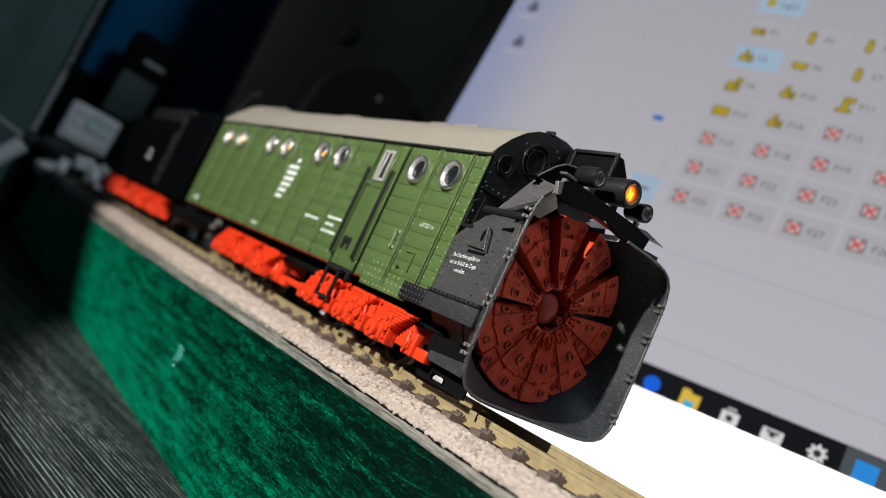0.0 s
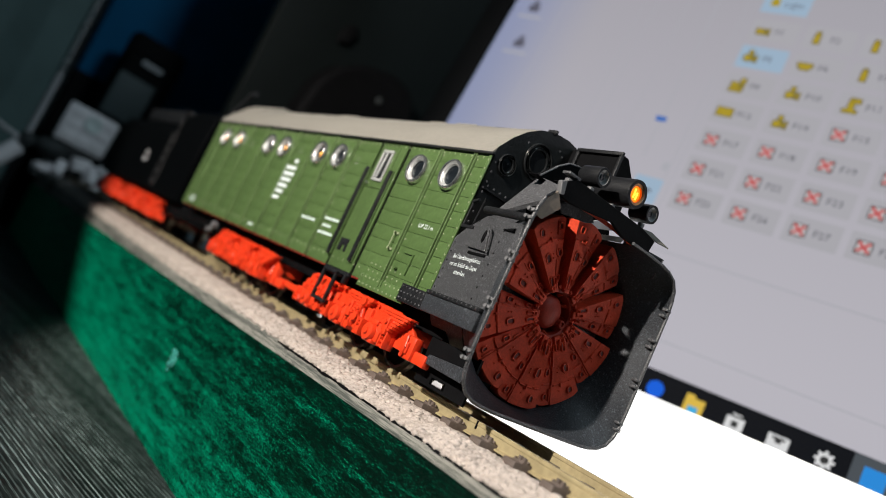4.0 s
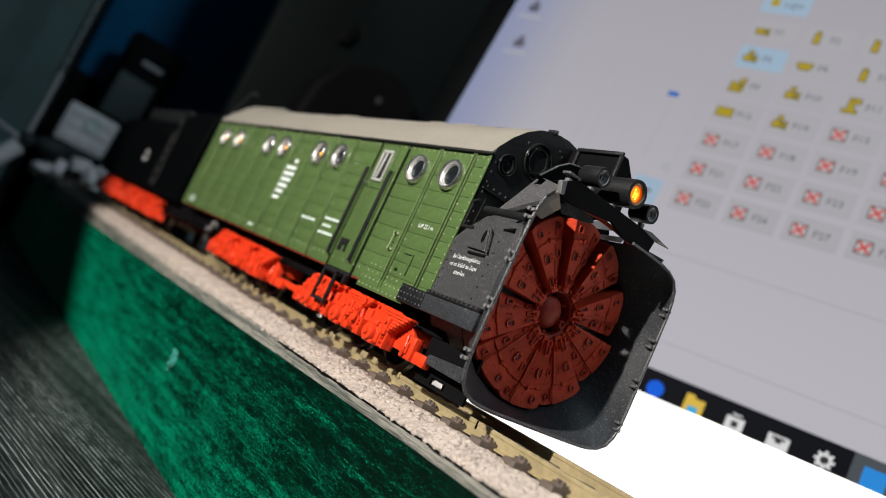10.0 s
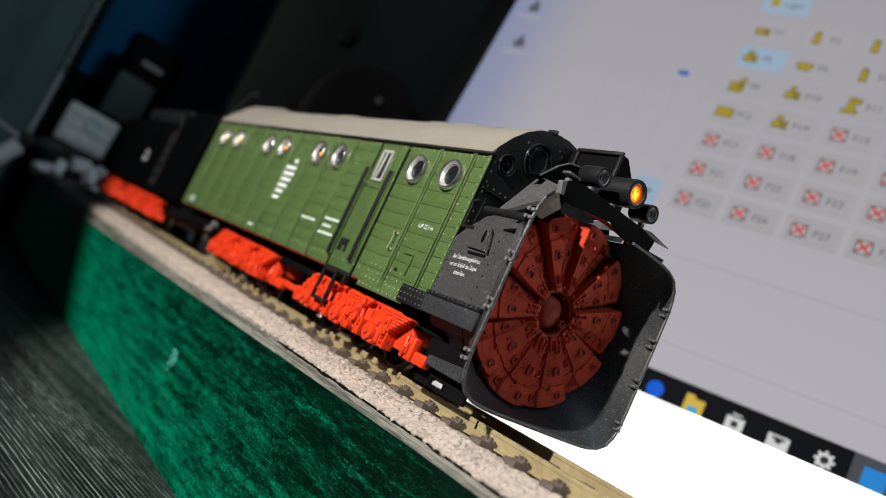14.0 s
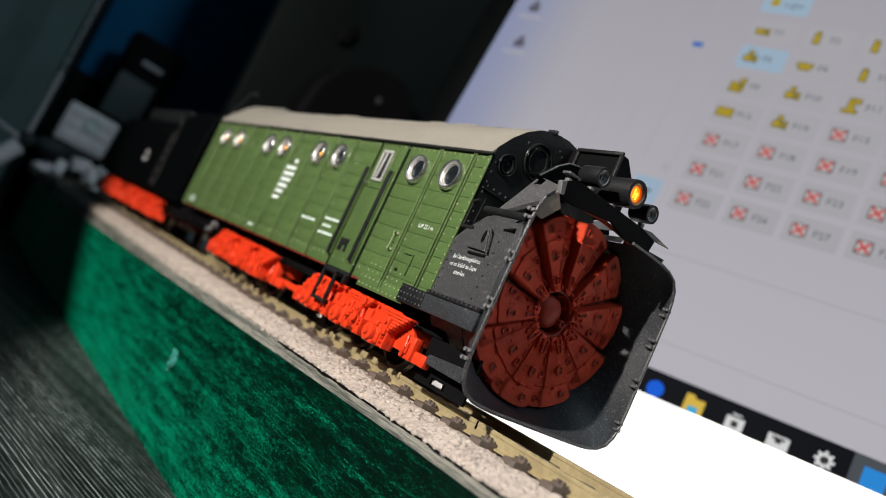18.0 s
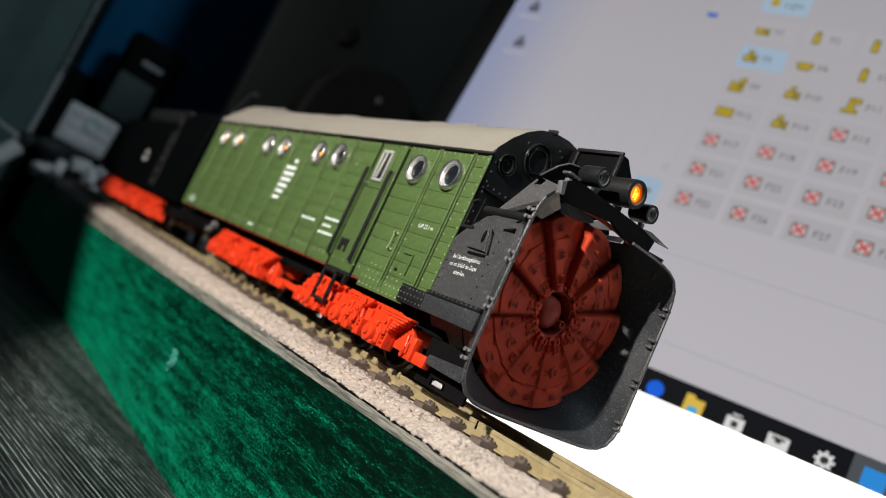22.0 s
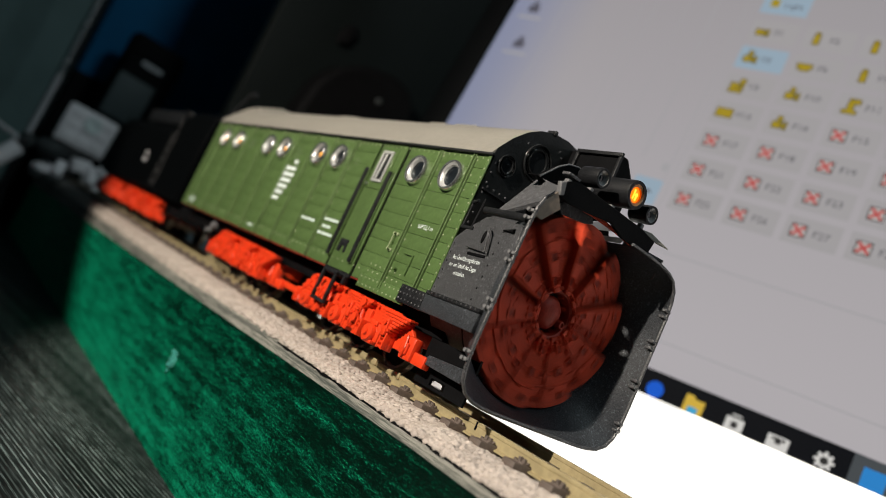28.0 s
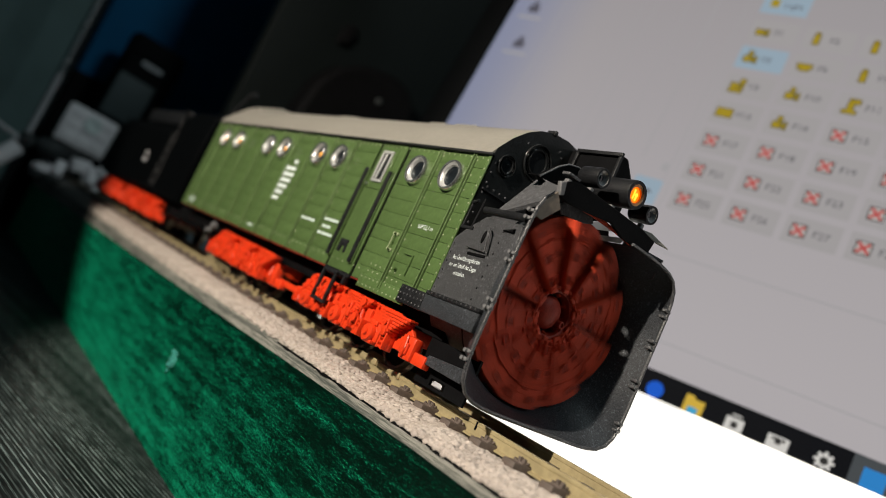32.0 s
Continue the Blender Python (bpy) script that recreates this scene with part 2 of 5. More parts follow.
def thing(name, x, y, z, label, category, group="", kind=""):
    ob = new(name)
    ob.empty_display_size = 0.01
    ob.location = (x / 1000, y / 1000, z / 1000)
    AT[ob] = Vector((x, y, z))
    return tagged(ob, label, category, group, kind)


def smooth(me, degrees=35):
    me.polygons.foreach_set("use_smooth", [True] * len(me.polygons))
    me.set_sharp_from_angle(angle=radians(degrees))


def part(name, bm, material, parent, label="", origin=None, soft=True):
    """Links a bmesh, in place and in millimetres, as one mesh under a thing or under a part."""
    at = Vector(origin) if origin is not None else AT[parent]
    for v in bm.verts:
        v.co = (v.co - at) / 1000
    me = bpy.data.meshes.new(name)
    bm.to_mesh(me)
    bm.free()
    me.materials.append(material)
    if soft and me.polygons:
        smooth(me)
    ob = new(name, me)
    ob.parent = parent
    ob.location = (at - AT[parent]) / 1000
    AT[ob] = at
    return tagged(ob, label)


def repeat(src, parent, x, y, z, turn=0.0):
    """Another piece on the same mesh, its origin at x, y, z."""
    ob = new(src.name.split(".")[0], src.data)
    ob.parent = parent
    ob.location = (Vector((x, y, z)) - AT[parent]) / 1000
    if turn:
        ob.rotation_euler = (turn, 0, 0)
    AT[ob] = Vector((x, y, z))
    return ob


def alone(name, bm, material, at, label, category, kind="", group=""):
    at = Vector(at)
    for v in bm.verts:
        v.co = (v.co - at) / 1000
    me = bpy.data.meshes.new(name)
    bm.to_mesh(me)
    bm.free()
    me.materials.append(material)
    smooth(me)
    ob = new(name, me)
    ob.location = at / 1000
    AT[ob] = at
    return tagged(ob, label, category, group, kind)


def box(x0, x1, y0, y1, z0, z1, bev=0.0, bm=None, m=None):
    bm = bm or bmesh.new()
    got = bmesh.ops.create_cube(bm, size=1)["verts"]
    for v in got:
        v.co = Vector(((x0 + x1) / 2 + v.co.x * (x1 - x0), (y0 + y1) / 2 + v.co.y * (y1 - y0), (z0 + z1) / 2 + v.co.z * (z1 - z0)))
    if bev:
        edges = list({e for v in got for e in v.link_edges})
        new_v = bmesh.ops.bevel(bm, geom=edges, offset=bev, segments=2, affect="EDGES", profile=0.5)["verts"]
        got = list({v for v in list(new_v) + [w for w in got if w.is_valid]})
    if m is not None:
        bmesh.ops.transform(bm, matrix=m, verts=[v for v in got if v.is_valid])
    return bm


def rod(a, b, r, bm=None, n=12, r2=None):
    bm = bm or bmesh.new()
    a, b = Vector(a), Vector(b)
    d = b - a
    m = Matrix.Translation((a + b) / 2) @ d.to_track_quat("Z", "Y").to_matrix().to_4x4()
    bmesh.ops.create_cone(bm, cap_ends=True, segments=n, radius1=r, radius2=r if r2 is None else r2, depth=d.length, matrix=m)
    return bm


def ball(c, r, bm=None, sub=2, squash=(1, 1, 1)):
    bm = bm or bmesh.new()
    bmesh.ops.create_icosphere(bm, subdivisions=sub, radius=1, matrix=Matrix.Translation(c) @ Matrix.Diagonal((r * squash[0], r * squash[1], r * squash[2], 1)))
    return bm


def spun(profile, centre, axis, n=32, bm=None):
    """Turns a profile of (radius, along) round an axis letter."""
    bm = bm or bmesh.new()
    rings = []
    for r, a in profile:
        ring = []
        for i in range(n):
            t = 2 * math.pi * i / n
            c, s = r * math.cos(t), r * math.sin(t)
            p = {"x": (a, c, s), "y": (s, a, c), "z": (c, s, a)}[axis]
            ring.append(bm.verts.new(Vector(centre) + Vector(p)))
        rings.append(ring)
    for p, q in zip(rings, rings[1:]):
        for i in range(n):
            bm.faces.new((p[i], p[(i + 1) % n], q[(i + 1) % n], q[i]))
    if profile[0][0] > 1e-6 and profile[0] != profile[-1]:
        bm.faces.new(rings[0][::-1])
        bm.faces.new(rings[-1])
    bmesh.ops.recalc_face_normals(bm, faces=bm.faces)
    return bm


def slab(outline, axis, a0, a1, bm=None, bev=0.0):
    """A flat plate: an outline in the two other axes, thick from a0 to a1."""
    bm = bm or bmesh.new()
    def co(p, a):
        return {"x": (a, p[0], p[1]), "y": (p[0], a, p[1]), "z": (p[0], p[1], a)}[axis]
    lo = [bm.verts.new(co(p, a0)) for p in outline]
    hi = [bm.verts.new(co(p, a1)) for p in outline]
    n = len(outline)
    faces = [bm.faces.new(lo), bm.faces.new(hi[::-1])]
    for i in range(n):
        faces.append(bm.faces.new((lo[i], hi[i], hi[(i + 1) % n], lo[(i + 1) % n])))
    bmesh.ops.recalc_face_normals(bm, faces=faces)
    if bev:
        bmesh.ops.bevel(bm, geom=list({e for f in faces for e in f.edges}), offset=bev, segments=1, affect="EDGES")
    return bm


def arc(cx, cy, r, a0, a1, n):
    return [(cx + r * math.cos(radians(a0 + (a1 - a0) * i / n)), cy + r * math.sin(radians(a0 + (a1 - a0) * i / n))) for i in range(n + 1)]


def lettering(words, height):
    """A flat mesh of the words in the built-in font, lower left corner at the origin, x to the right, y up, millimetres."""
    cu = bpy.data.curves.new("words", "FONT")
    cu.body, cu.size, cu.resolution_u = words, height / 0.72, 2
    tmp = bpy.data.objects.new("words", cu)
    me = bpy.data.meshes.new_from_object(tmp)
    bm = bmesh.new()
    bm.from_mesh(me)
    bpy.data.objects.remove(tmp)
    bpy.data.meshes.remove(me)
    bpy.data.curves.remove(cu)
    return bm


def bars(rows, bm=None):
    """Flat bars standing in for small writing on the near wall: rows of x0, x1, z0, z1, y."""
    bm = bm or bmesh.new()
    for x0, x1, z0, z1, y in rows:
        x = x0
        while x < x1 - 0.2:
            w = min(x1 - x, 0.8 + 1.2 * random.random())
            box(x, x + w, y - 0.04, y, z0, z1, bm=bm)
            x += w + 0.16
    return bm


def dome_set(points, r, facing, h=0.6):
    """Small rivet heads, as one mesh."""
    verts, faces = [], []
    side = [(math.cos(2 * math.pi * i / 6), math.sin(2 * math.pi * i / 6)) for i in range(6)]
    for p in points:
        k = len(verts)
        for s, up in ((1.0, 0.0), (0.65, 0.7)):
            for a, b in side:
                verts.append({"-y": (p[0] + a * r * s, p[1] - up * r * h, p[2] + b * r * s), "x": (p[0] + up * r * h, p[1] + a * r * s, p[2] + b * r * s)}[facing])
        verts.append({"-y": (p[0], p[1] - r * h, p[2]), "x": (p[0] + r * h, p[1], p[2])}[facing])
        for i in range(6):
            j = (i + 1) % 6
            faces.append((k + i, k + j, k + 6 + j, k + 6 + i))
            faces.append((k + 6 + i, k + 6 + j, k + 12))
    bm = bmesh.new()
    vs = [bm.verts.new(v) for v in verts]
    for f in faces:
        bm.faces.new([vs[i] for i in f])
    bmesh.ops.recalc_face_normals(bm, faces=bm.faces)
    return bm


# ---- the room and the table ----
def setting():
    table = alone("table", box(-900, 900, -500, 800, -30, 0, 2), TABLEWOOD, (0, 0, 0), "dark streaky grey-brown wooden table top", "table", "structure")
    alone("floor", box(-1700, 1700, -1700, 1700, -760, -730), WALL, (0, 0, -730), "grey blue room floor", "floor", "structure")
    alone("wall_west", box(-1710, -1690, -1700, 1700, -730, 2000), WALL, (-1700, 0, -730), "grey blue painted wall", "wall", "structure")
    alone("wall_north", box(-1690, 1690, 1690, 1710, -730, 2000), WALL, (0, 1700, -730), "grey blue painted wall", "wall", "structure")
    alone("wall_south", box(-1690, 1690, -1710, -1690, -730, 2000), WALL, (0, -1700, -730), "grey blue painted wall", "wall", "structure")
    # unseen opening high in the wall, added for the fill lamp
    bm = box(1690, 1710, -1700, 300, -730, 2000)
    box(1690, 1710, 800, 1700, -730, 2000, bm=bm)
    box(1690, 1710, 300, 800, -730, 1570, bm=bm)
    box(1690, 1710, 300, 800, 1930, 2000, bm=bm)
    alone("wall_east", bm, WALL, (1700, 0, -730), "grey blue painted wall with an unseen opening for the fill lamp", "wall", "structure")
    alone("ceiling", box(-1700, 1700, -1700, 1700, 2000, 2020), WALL, (0, 0, 2000), "grey blue ceiling", "ceiling", "structure")
    legs = bmesh.new()
    for x in (-850, 850):
        for y in (-450, 750):
            box(x - 30, x + 30, y - 30, y + 30, -730, -30, bm=legs)
    alone("table_frame", legs, PANEL, (0, 0, -730), "dark legs under the table top", "table frame", "structure")


setting()


# ---- track on its board ----
PITCH = 8.75


def track_board():
    th = thing("track_board", -160, 0, 0, "green stained wooden board with a raw grey edge under the track", "board")
    # the stain ends along a line that sinks slowly towards the far end
    top = [(-490, 34.8), (-220, 38.9), (-60, 41.4), (20, 42.7), (165, 43.2)]
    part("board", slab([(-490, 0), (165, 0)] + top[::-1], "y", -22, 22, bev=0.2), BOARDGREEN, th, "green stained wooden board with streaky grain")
    bm = bmesh.new()
    rings = [[bm.verts.new((x, y, h)) for y, h in ((-22, z + 0.01), (-22, z + 0.55), (-20.3, 45.3), (20.3, 45.3), (22, z + 0.55), (22, z + 0.01))] for x, z in top]
    for p, q in zip(rings, rings[1:]):
        for k in range(6):
            bm.faces.new((p[k], q[k], q[(k + 1) % 6], p[(k + 1) % 6]))
    bm.faces.new(rings[0])
    bm.faces.new(rings[-1][::-1])
    bmesh.ops.recalc_face_normals(bm, faces=bm.faces)
    part("edge_layer", bm, BOARDRAW, th, "weathered raw wood top layer with a bevelled edge")
    bm = ball((-89, -22.1, 23.2), 1.4, sub=3, squash=(1.5, 0.4, 1.8))
    for x, y, z, r in ((-90.3, -22.5, 25.2, 0.8), (-87.4, -22.5, 25.0, 0.6), (-89.2, -22.7, 24.2, 0.5), (-88.2, -22.7, 22.6, 0.55), (-89.9, -22.6, 21.4, 0.7), (-88.8, -22.5, 19.9, 0.6), (-90.8, -22.4, 22.9, 0.5)):
        ball((x, y, z), r, bm, 2, (1.1, 0.7, 1.0))
    part("varnish_drop", bm, GEL, th, "clear glossy drop of varnish")
    return th


def ballast(board):
    rng = np.random.default_rng(3)
    # bed: a grainy bank, finer where the camera is near
    xs = np.concatenate([np.arange(-470, -170, 2.0), np.arange(-170, 150, 0.7)])
    prof = [(-20.95, 42.6), (-20.8, 45.0), (-20.0, 45.7), (-18.6, 46.2), (-17, 46.7), (-15.0, 47.2), (-13.4, 47.5), (-12.2, 47.4), (-9, 47.0), (9, 47.2), (13.4, 47.6), (20.3, 45.3)]
    n, k = len(xs), len(prof)
    verts = np.zeros((n, k, 3))
    for j, (y, z) in enumerate(prof):
        wob = 0.28 if 1 < j < 7 else 0.15
        verts[:, j] = np.stack([xs, y + rng.normal(0, wob * (0.6 if j == 0 else 1), n), z + rng.normal(0, wob * 0.5, n) * (j > 0)], 1)
    faces = [(i * k + j, (i + 1) * k + j, (i + 1) * k + j + 1, i * k + j + 1) for i in range(n - 1) for j in range(k - 1)]
    base = Vector((-160, 0, 45.3))
    th = thing("ballast", *base, "light beige fine track ballast heaped round the sleepers", "ballast", kind="stuff")
    me = bpy.data.meshes.new("ballast_bed")
    me.from_pydata(((verts.reshape(-1, 3) - np.array(base)) / 1000).tolist(), [], faces)
    me.materials.append(BED)
    ob = new("ballast_bed", me)
    ob.parent = th
    # loose stones on the near shoulder
    ph = (1 + 5 ** 0.5) / 2
    ico = np.array([(-1, ph, 0), (1, ph, 0), (-1, -ph, 0), (1, -ph, 0), (0, -1, ph), (0, 1, ph), (0, -1, -ph), (0, 1, -ph), (ph, 0, -1), (ph, 0, 1), (-ph, 0, -1), (-ph, 0, 1)]) / 1.9
    tri = np.array([(0, 11, 5), (0, 5, 1), (0, 1, 7), (0, 7, 10), (0, 10, 11), (1, 5, 9), (5, 11, 4), (11, 10, 2), (10, 7, 6), (7, 1, 8), (3, 9, 4), (3, 4, 2), (3, 2, 6), (3, 6, 8), (3, 8, 9), (4, 9, 5), (2, 4, 11), (6, 2, 10), (8, 6, 7), (9, 8, 1)])
    count = 8600
    x = np.where(rng.random(count) < 0.7, rng.uniform(-70, 110, count), rng.uniform(-260, -70, count))
    y = rng.uniform(-20.75, -10.2, count)
    z = np.interp(y, [p[0] for p in prof], [p[1] for p in prof]) + rng.normal(-0.36, 0.12, count)
    # keep the sleepers clear
    off = np.abs((x - 6.4 + PITCH / 2) % PITCH - PITCH / 2)
    keep = ~((off < 2.0) & (y > -14.0))
    x, y, z = x[keep], y[keep], z[keep]
    size = rng.uniform(0.58, 0.9, len(x))
    pts = ico[None] * (1 + rng.normal(0, 0.16, (len(x), 12, 1))) * size[:, None, None] * rng.uniform(0.75, 1.2, (len(x), 1, 3)) * np.array([1.05, 1.0, 0.6])
    pts = pts + np.stack([x, y, z], 1)[:, None]
    f = (tri[None] + 12 * np.arange(len(x))[:, None, None]).reshape(-1, 3)
    me = bpy.data.meshes.new("ballast_stones")
    me.from_pydata(((pts.reshape(-1, 3) - np.array(base)) / 1000).tolist(), [], f.tolist())
    me.materials.append(STONE)
    me.polygons.foreach_set("use_smooth", [True] * len(me.polygons))
    ob = new("ballast_stones", me)
    ob.parent = th
    # dark line along the foot of the ballast
    bm = bmesh.new()
    rows = []
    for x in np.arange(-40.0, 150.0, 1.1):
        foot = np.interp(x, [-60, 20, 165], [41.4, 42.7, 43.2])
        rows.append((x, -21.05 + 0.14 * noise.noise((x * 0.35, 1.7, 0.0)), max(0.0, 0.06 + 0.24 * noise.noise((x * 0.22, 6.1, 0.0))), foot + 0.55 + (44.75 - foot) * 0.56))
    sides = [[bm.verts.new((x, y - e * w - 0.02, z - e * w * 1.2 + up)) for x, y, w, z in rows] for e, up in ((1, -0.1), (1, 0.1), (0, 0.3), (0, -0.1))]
    for p, q in zip(sides, sides[1:]):
        for i in range(len(rows) - 1):
            bm.faces.new((p[i], p[i + 1], q[i + 1], q[i]))
    bmesh.ops.recalc_face_normals(bm, faces=bm.faces)
    part("glue_line", bm, DEEP, board, "dark line at the foot of the ballast")
    return th


def track():
    th = thing("model_track", -160, 0, 46.5, "model railway track with brown sleepers and brass coloured rails", "track")
    def rail(yc):
        prof = [(-1.0, 47.6), (1.0, 47.6), (1.0, 47.85), (0.42, 48.15), (0.4, 49.7), (0.52, 49.85), (0.52, 50.4), (0.42, 50.5), (-0.42, 50.5), (-0.52, 50.4), (-0.52, 49.85), (-0.4, 49.7), (-0.42, 48.15), (-1.0, 47.85)]
        return slab([(yc + a, b) for a, b in prof], "x", -470, 160)
    part("rail", rail(-8.75), RAIL, th, "near rail, brass coloured")
    part("rail", rail(8.75), RAIL, th)
    part("rail_gap", box(18.5, 18.85, -9.36, -8.2, 49.0, 50.56), DEEP, th, "dark gap between two rail lengths")
    for x0, x1 in ((-39.6, -38.6), (-24.2, -16.9), (-8.4, -7.5), (-55.0, -54.0)):
        part("rail_clip", box(x0, x1, -9.5, -9.2, 49.5, 50.85, 0.08), RAIL, th)
    bm = box(-1.4, 1.4, -13.4, 13.4, 46.2, 48.55, 0.12)
    first = None
    chairs = bmesh.new()
    for yc in (-8.75, 8.75):
        for s in ((-1, 1) if yc < 0 else (1,)):
            c = yc + s * 1.75
            box(-1.15, 1.15, c - 0.85, c + 0.85, 48.2, 48.8, 0.1, bm=chairs)
            rod((-0.45, c, 48.6), (-0.45, c, 49.45), 0.42, chairs, 8)
            rod((0.5, c, 48.6), (0.55, c, 49.4), 0.42, chairs, 8)
            rod((-1.0, c + s * 0.5, 48.6), (-1.0, c + s * 0.5, 49.0), 0.28, chairs, 6)
            box(-1.3, 1.3, c - s * 0.45 - 0.18, c - s * 0.45 + 0.18, 48.7, 49.1, 0.06, bm=chairs)
            box(-0.6, 0.6, yc + s * 1.0 - 0.35, yc + s * 1.0 + 0.35, 48.55, 49.0, 0.08, bm=chairs)
    for i in range(-51, 13):
        x = 6.4 + PITCH * i
        if first is None:
            first = part("sleeper", bm, SLEEPER, th, origin=(0, 0, 46.2))
            ch = part("rail_chair", chairs, SLEEPER, first, origin=(0, 0, 46.2))
            first.location = (Vector((x, 0, 46.2)) - AT[th]) / 1000
            AT[first] = Vector((x, 0, 46.2))
            mesh_ch = ch
        else:
            s = repeat(first, th, x, 0, 46.2)
            repeat(mesh_ch, s, x, 0, 46.2)
    return th


BOARD = track_board()
ballast(BOARD)
track()


# ---- the snow blower wagon ----
BAYS = [0.0, -5.1, -17.0, -30.2, -42.5, -54.5, -66.5, -78.0, -90.0, -102.5, -115.0, -128.0, -141.0, -154.0, -162.0]
PORTS = [-9.9, -22.8, -60.1, -72.0, -95.9, -107.9, -134.8, -148.3]
ROOFLINE = [(-17.6, 98.5), (-16.6, 100.2), (-14.2, 103.5), (-11.3, 106.4), (-8.3, 108.4), (-4.6, 109.8), (0, 110.3)]
ROOFLINE = ROOFLINE + [(-y, z) for y, z in ROOFLINE[-2::-1]]
HUBX, HUBZ = 16.7, 74.2


def wagon_body(th):
    inner = [(y * 0.955, z - 0.5) for y, z in ROOFLINE]
    wall = [(-16.5, 65.0)] + [(max(-16.5, min(16.5, y)), z) for y, z in inner] + [(16.5, 65.0)]
    core = part("body_core", slab(wall, "x", -161.6, -0.6), DEEP, th, "dark inner body of the wagon")
    cover = [(-17.0, 65.0)] + [(max(-17.0, min(17.0, y * 0.998)), z) for y, z in ROOFLINE] + [(17.0, 65.0)]
    part("end_wall", slab(cover, "x", -0.09, 0.0), ENDWALL, th, "black front end wall under the roof arch")
    part("side_wall", box(-162, 0, 16.5, 17, 65, 98.6), GREEN, th, "green far side wall")
    # roof skin with a raised rear hood and low vents
    low = [(y * 0.955, z - 0.6) for y, z in ROOFLINE]
    part("roof", slab(ROOFLINE + low[::-1], "x", -163.2, -0.1), ROOF, th, "beige arched roof, matt painted")
    hump = [(y * 0.93, 98.5 + (z - 98.5) * 1.16) for y, z in ROOFLINE[2:-2]]
    part("rear_roof_hood", slab(hump + [(y * 0.9, z - 1.2) for y, z in hump[::-1]], "x", -163.5, -146, bev=0.15), ROOF, th, "raised beige hood at the rear of the roof")
    for x0, x1 in ((-99, -88), (-48.5, -41.6), (-37, -28.5)):
        part("roof_vent", box(x0, x1, -4, 4, 109.4, 110.9, 0.3), ROOF, th)
    part("gutter", box(-163, 0.6, -17.75, -17.05, 98.0, 98.55, 0.1), BLACK, th, "thin black gutter strip under the eave")
    # plank wall, bay by bay
    rows, dz = 10, 3.34
    protos = {}
    for i, (x1, x0) in enumerate(zip(BAYS, BAYS[1:])):
        if i == 3:
            continue
        w = round(x1 - x0 - (1.3 if i < 8 else 0.9), 2)
        for r in range(rows):
            z0 = 65.0 + r * dz
            xm = (x0 + x1) / 2
            if w not in protos:
                bm = box(xm - w / 2, xm + w / 2, -17.0, -16.5, z0 + (0.02 if i < 5 else 0.01), z0 + dz - (0.02 if i < 5 else 0.01), 0.1 if i < 5 else 0.04)
                protos[w] = part("plank", bm, GREEN, th, origin=(xm, -16.75, z0 + dz / 2))
            else:
                repeat(protos[w], th, xm, -16.75, z0 + dz / 2)
    for x in BAYS[1:-1]:
        if x in (-30.2, -42.5):
            continue
        wide = 0.46 if x > -80 else 0.30
        for s in (-1, 1):
            part("batten", box(x + s * wide - 0.15, x + s * wide + 0.15, -17.42, -16.5, 65.0, 98.2, 0.08), BATTEN, th)
    part("corner_post", box(-0.9, 0.0, -17.3, -16.5, 65.0, 98.4, 0.1), GREEN, th)
    part("corner_post", box(-162, -161.2, -17.3, -16.5, 65.0, 98.4, 0.1), GREEN, th)
    part("skirt", box(-26, -7.2, -17.15, -16.5, 63.6, 66.6, 0.1), GREEN, th, "riveted green skirt plate")
    part("sill", box(-162, -26, -16.8, -16.2, 64.65, 64.95, 0.06), SILL, th, "thin red sill line")
    # sliding door with two black guide rails and a barred window
    door = part("door", box(-42.0, -30.8, -17.05, -16.5, 65.2, 98.2, 0.15), GREEN, th, "smooth green side door")
    for x in (-43.2, -32.3):
        part("guide_rail", box(x - 0.75, x + 0.6, -17.9, -16.6, 67.6, 90.9, 0.18), BLACK, door, "black door guide rail")
        part("rail_edge", box(x + 0.6, x + 0.9, -17.5, -16.6, 67.6, 90.9, 0.05), GREEN, door)
    part("door_window_frame", frame_of(-40.0, -35.2, 87.8, 96.0, 0.75, -17.5, -17.0), FUNNEL, door, "bright metal window frame")
    part("door_window_pane", box(-39.3, -35.9, -17.12, -16.9, 88.5, 95.3), GLASS, door)
    part("window_bar", rod((-38.2, -17.35, 88.6), (-37.6, -17.35, 95.2), 0.32, n=8), FUNNEL, door)
    part("door_bead", frame_of(-41.4, -33.6, 86.0, 97.6, 0.22, -17.2, -17.0), GREEN, door)
    part("door_latch", lever(-38.8, 70.2), BLACK, door, "black angled door latch")
    part("door_knob", rod((-41.0, -17.0, 87.0), (-41.0, -17.7, 87.0), 0.35), CHROME, door)
    # round windows
    ring = pane = None
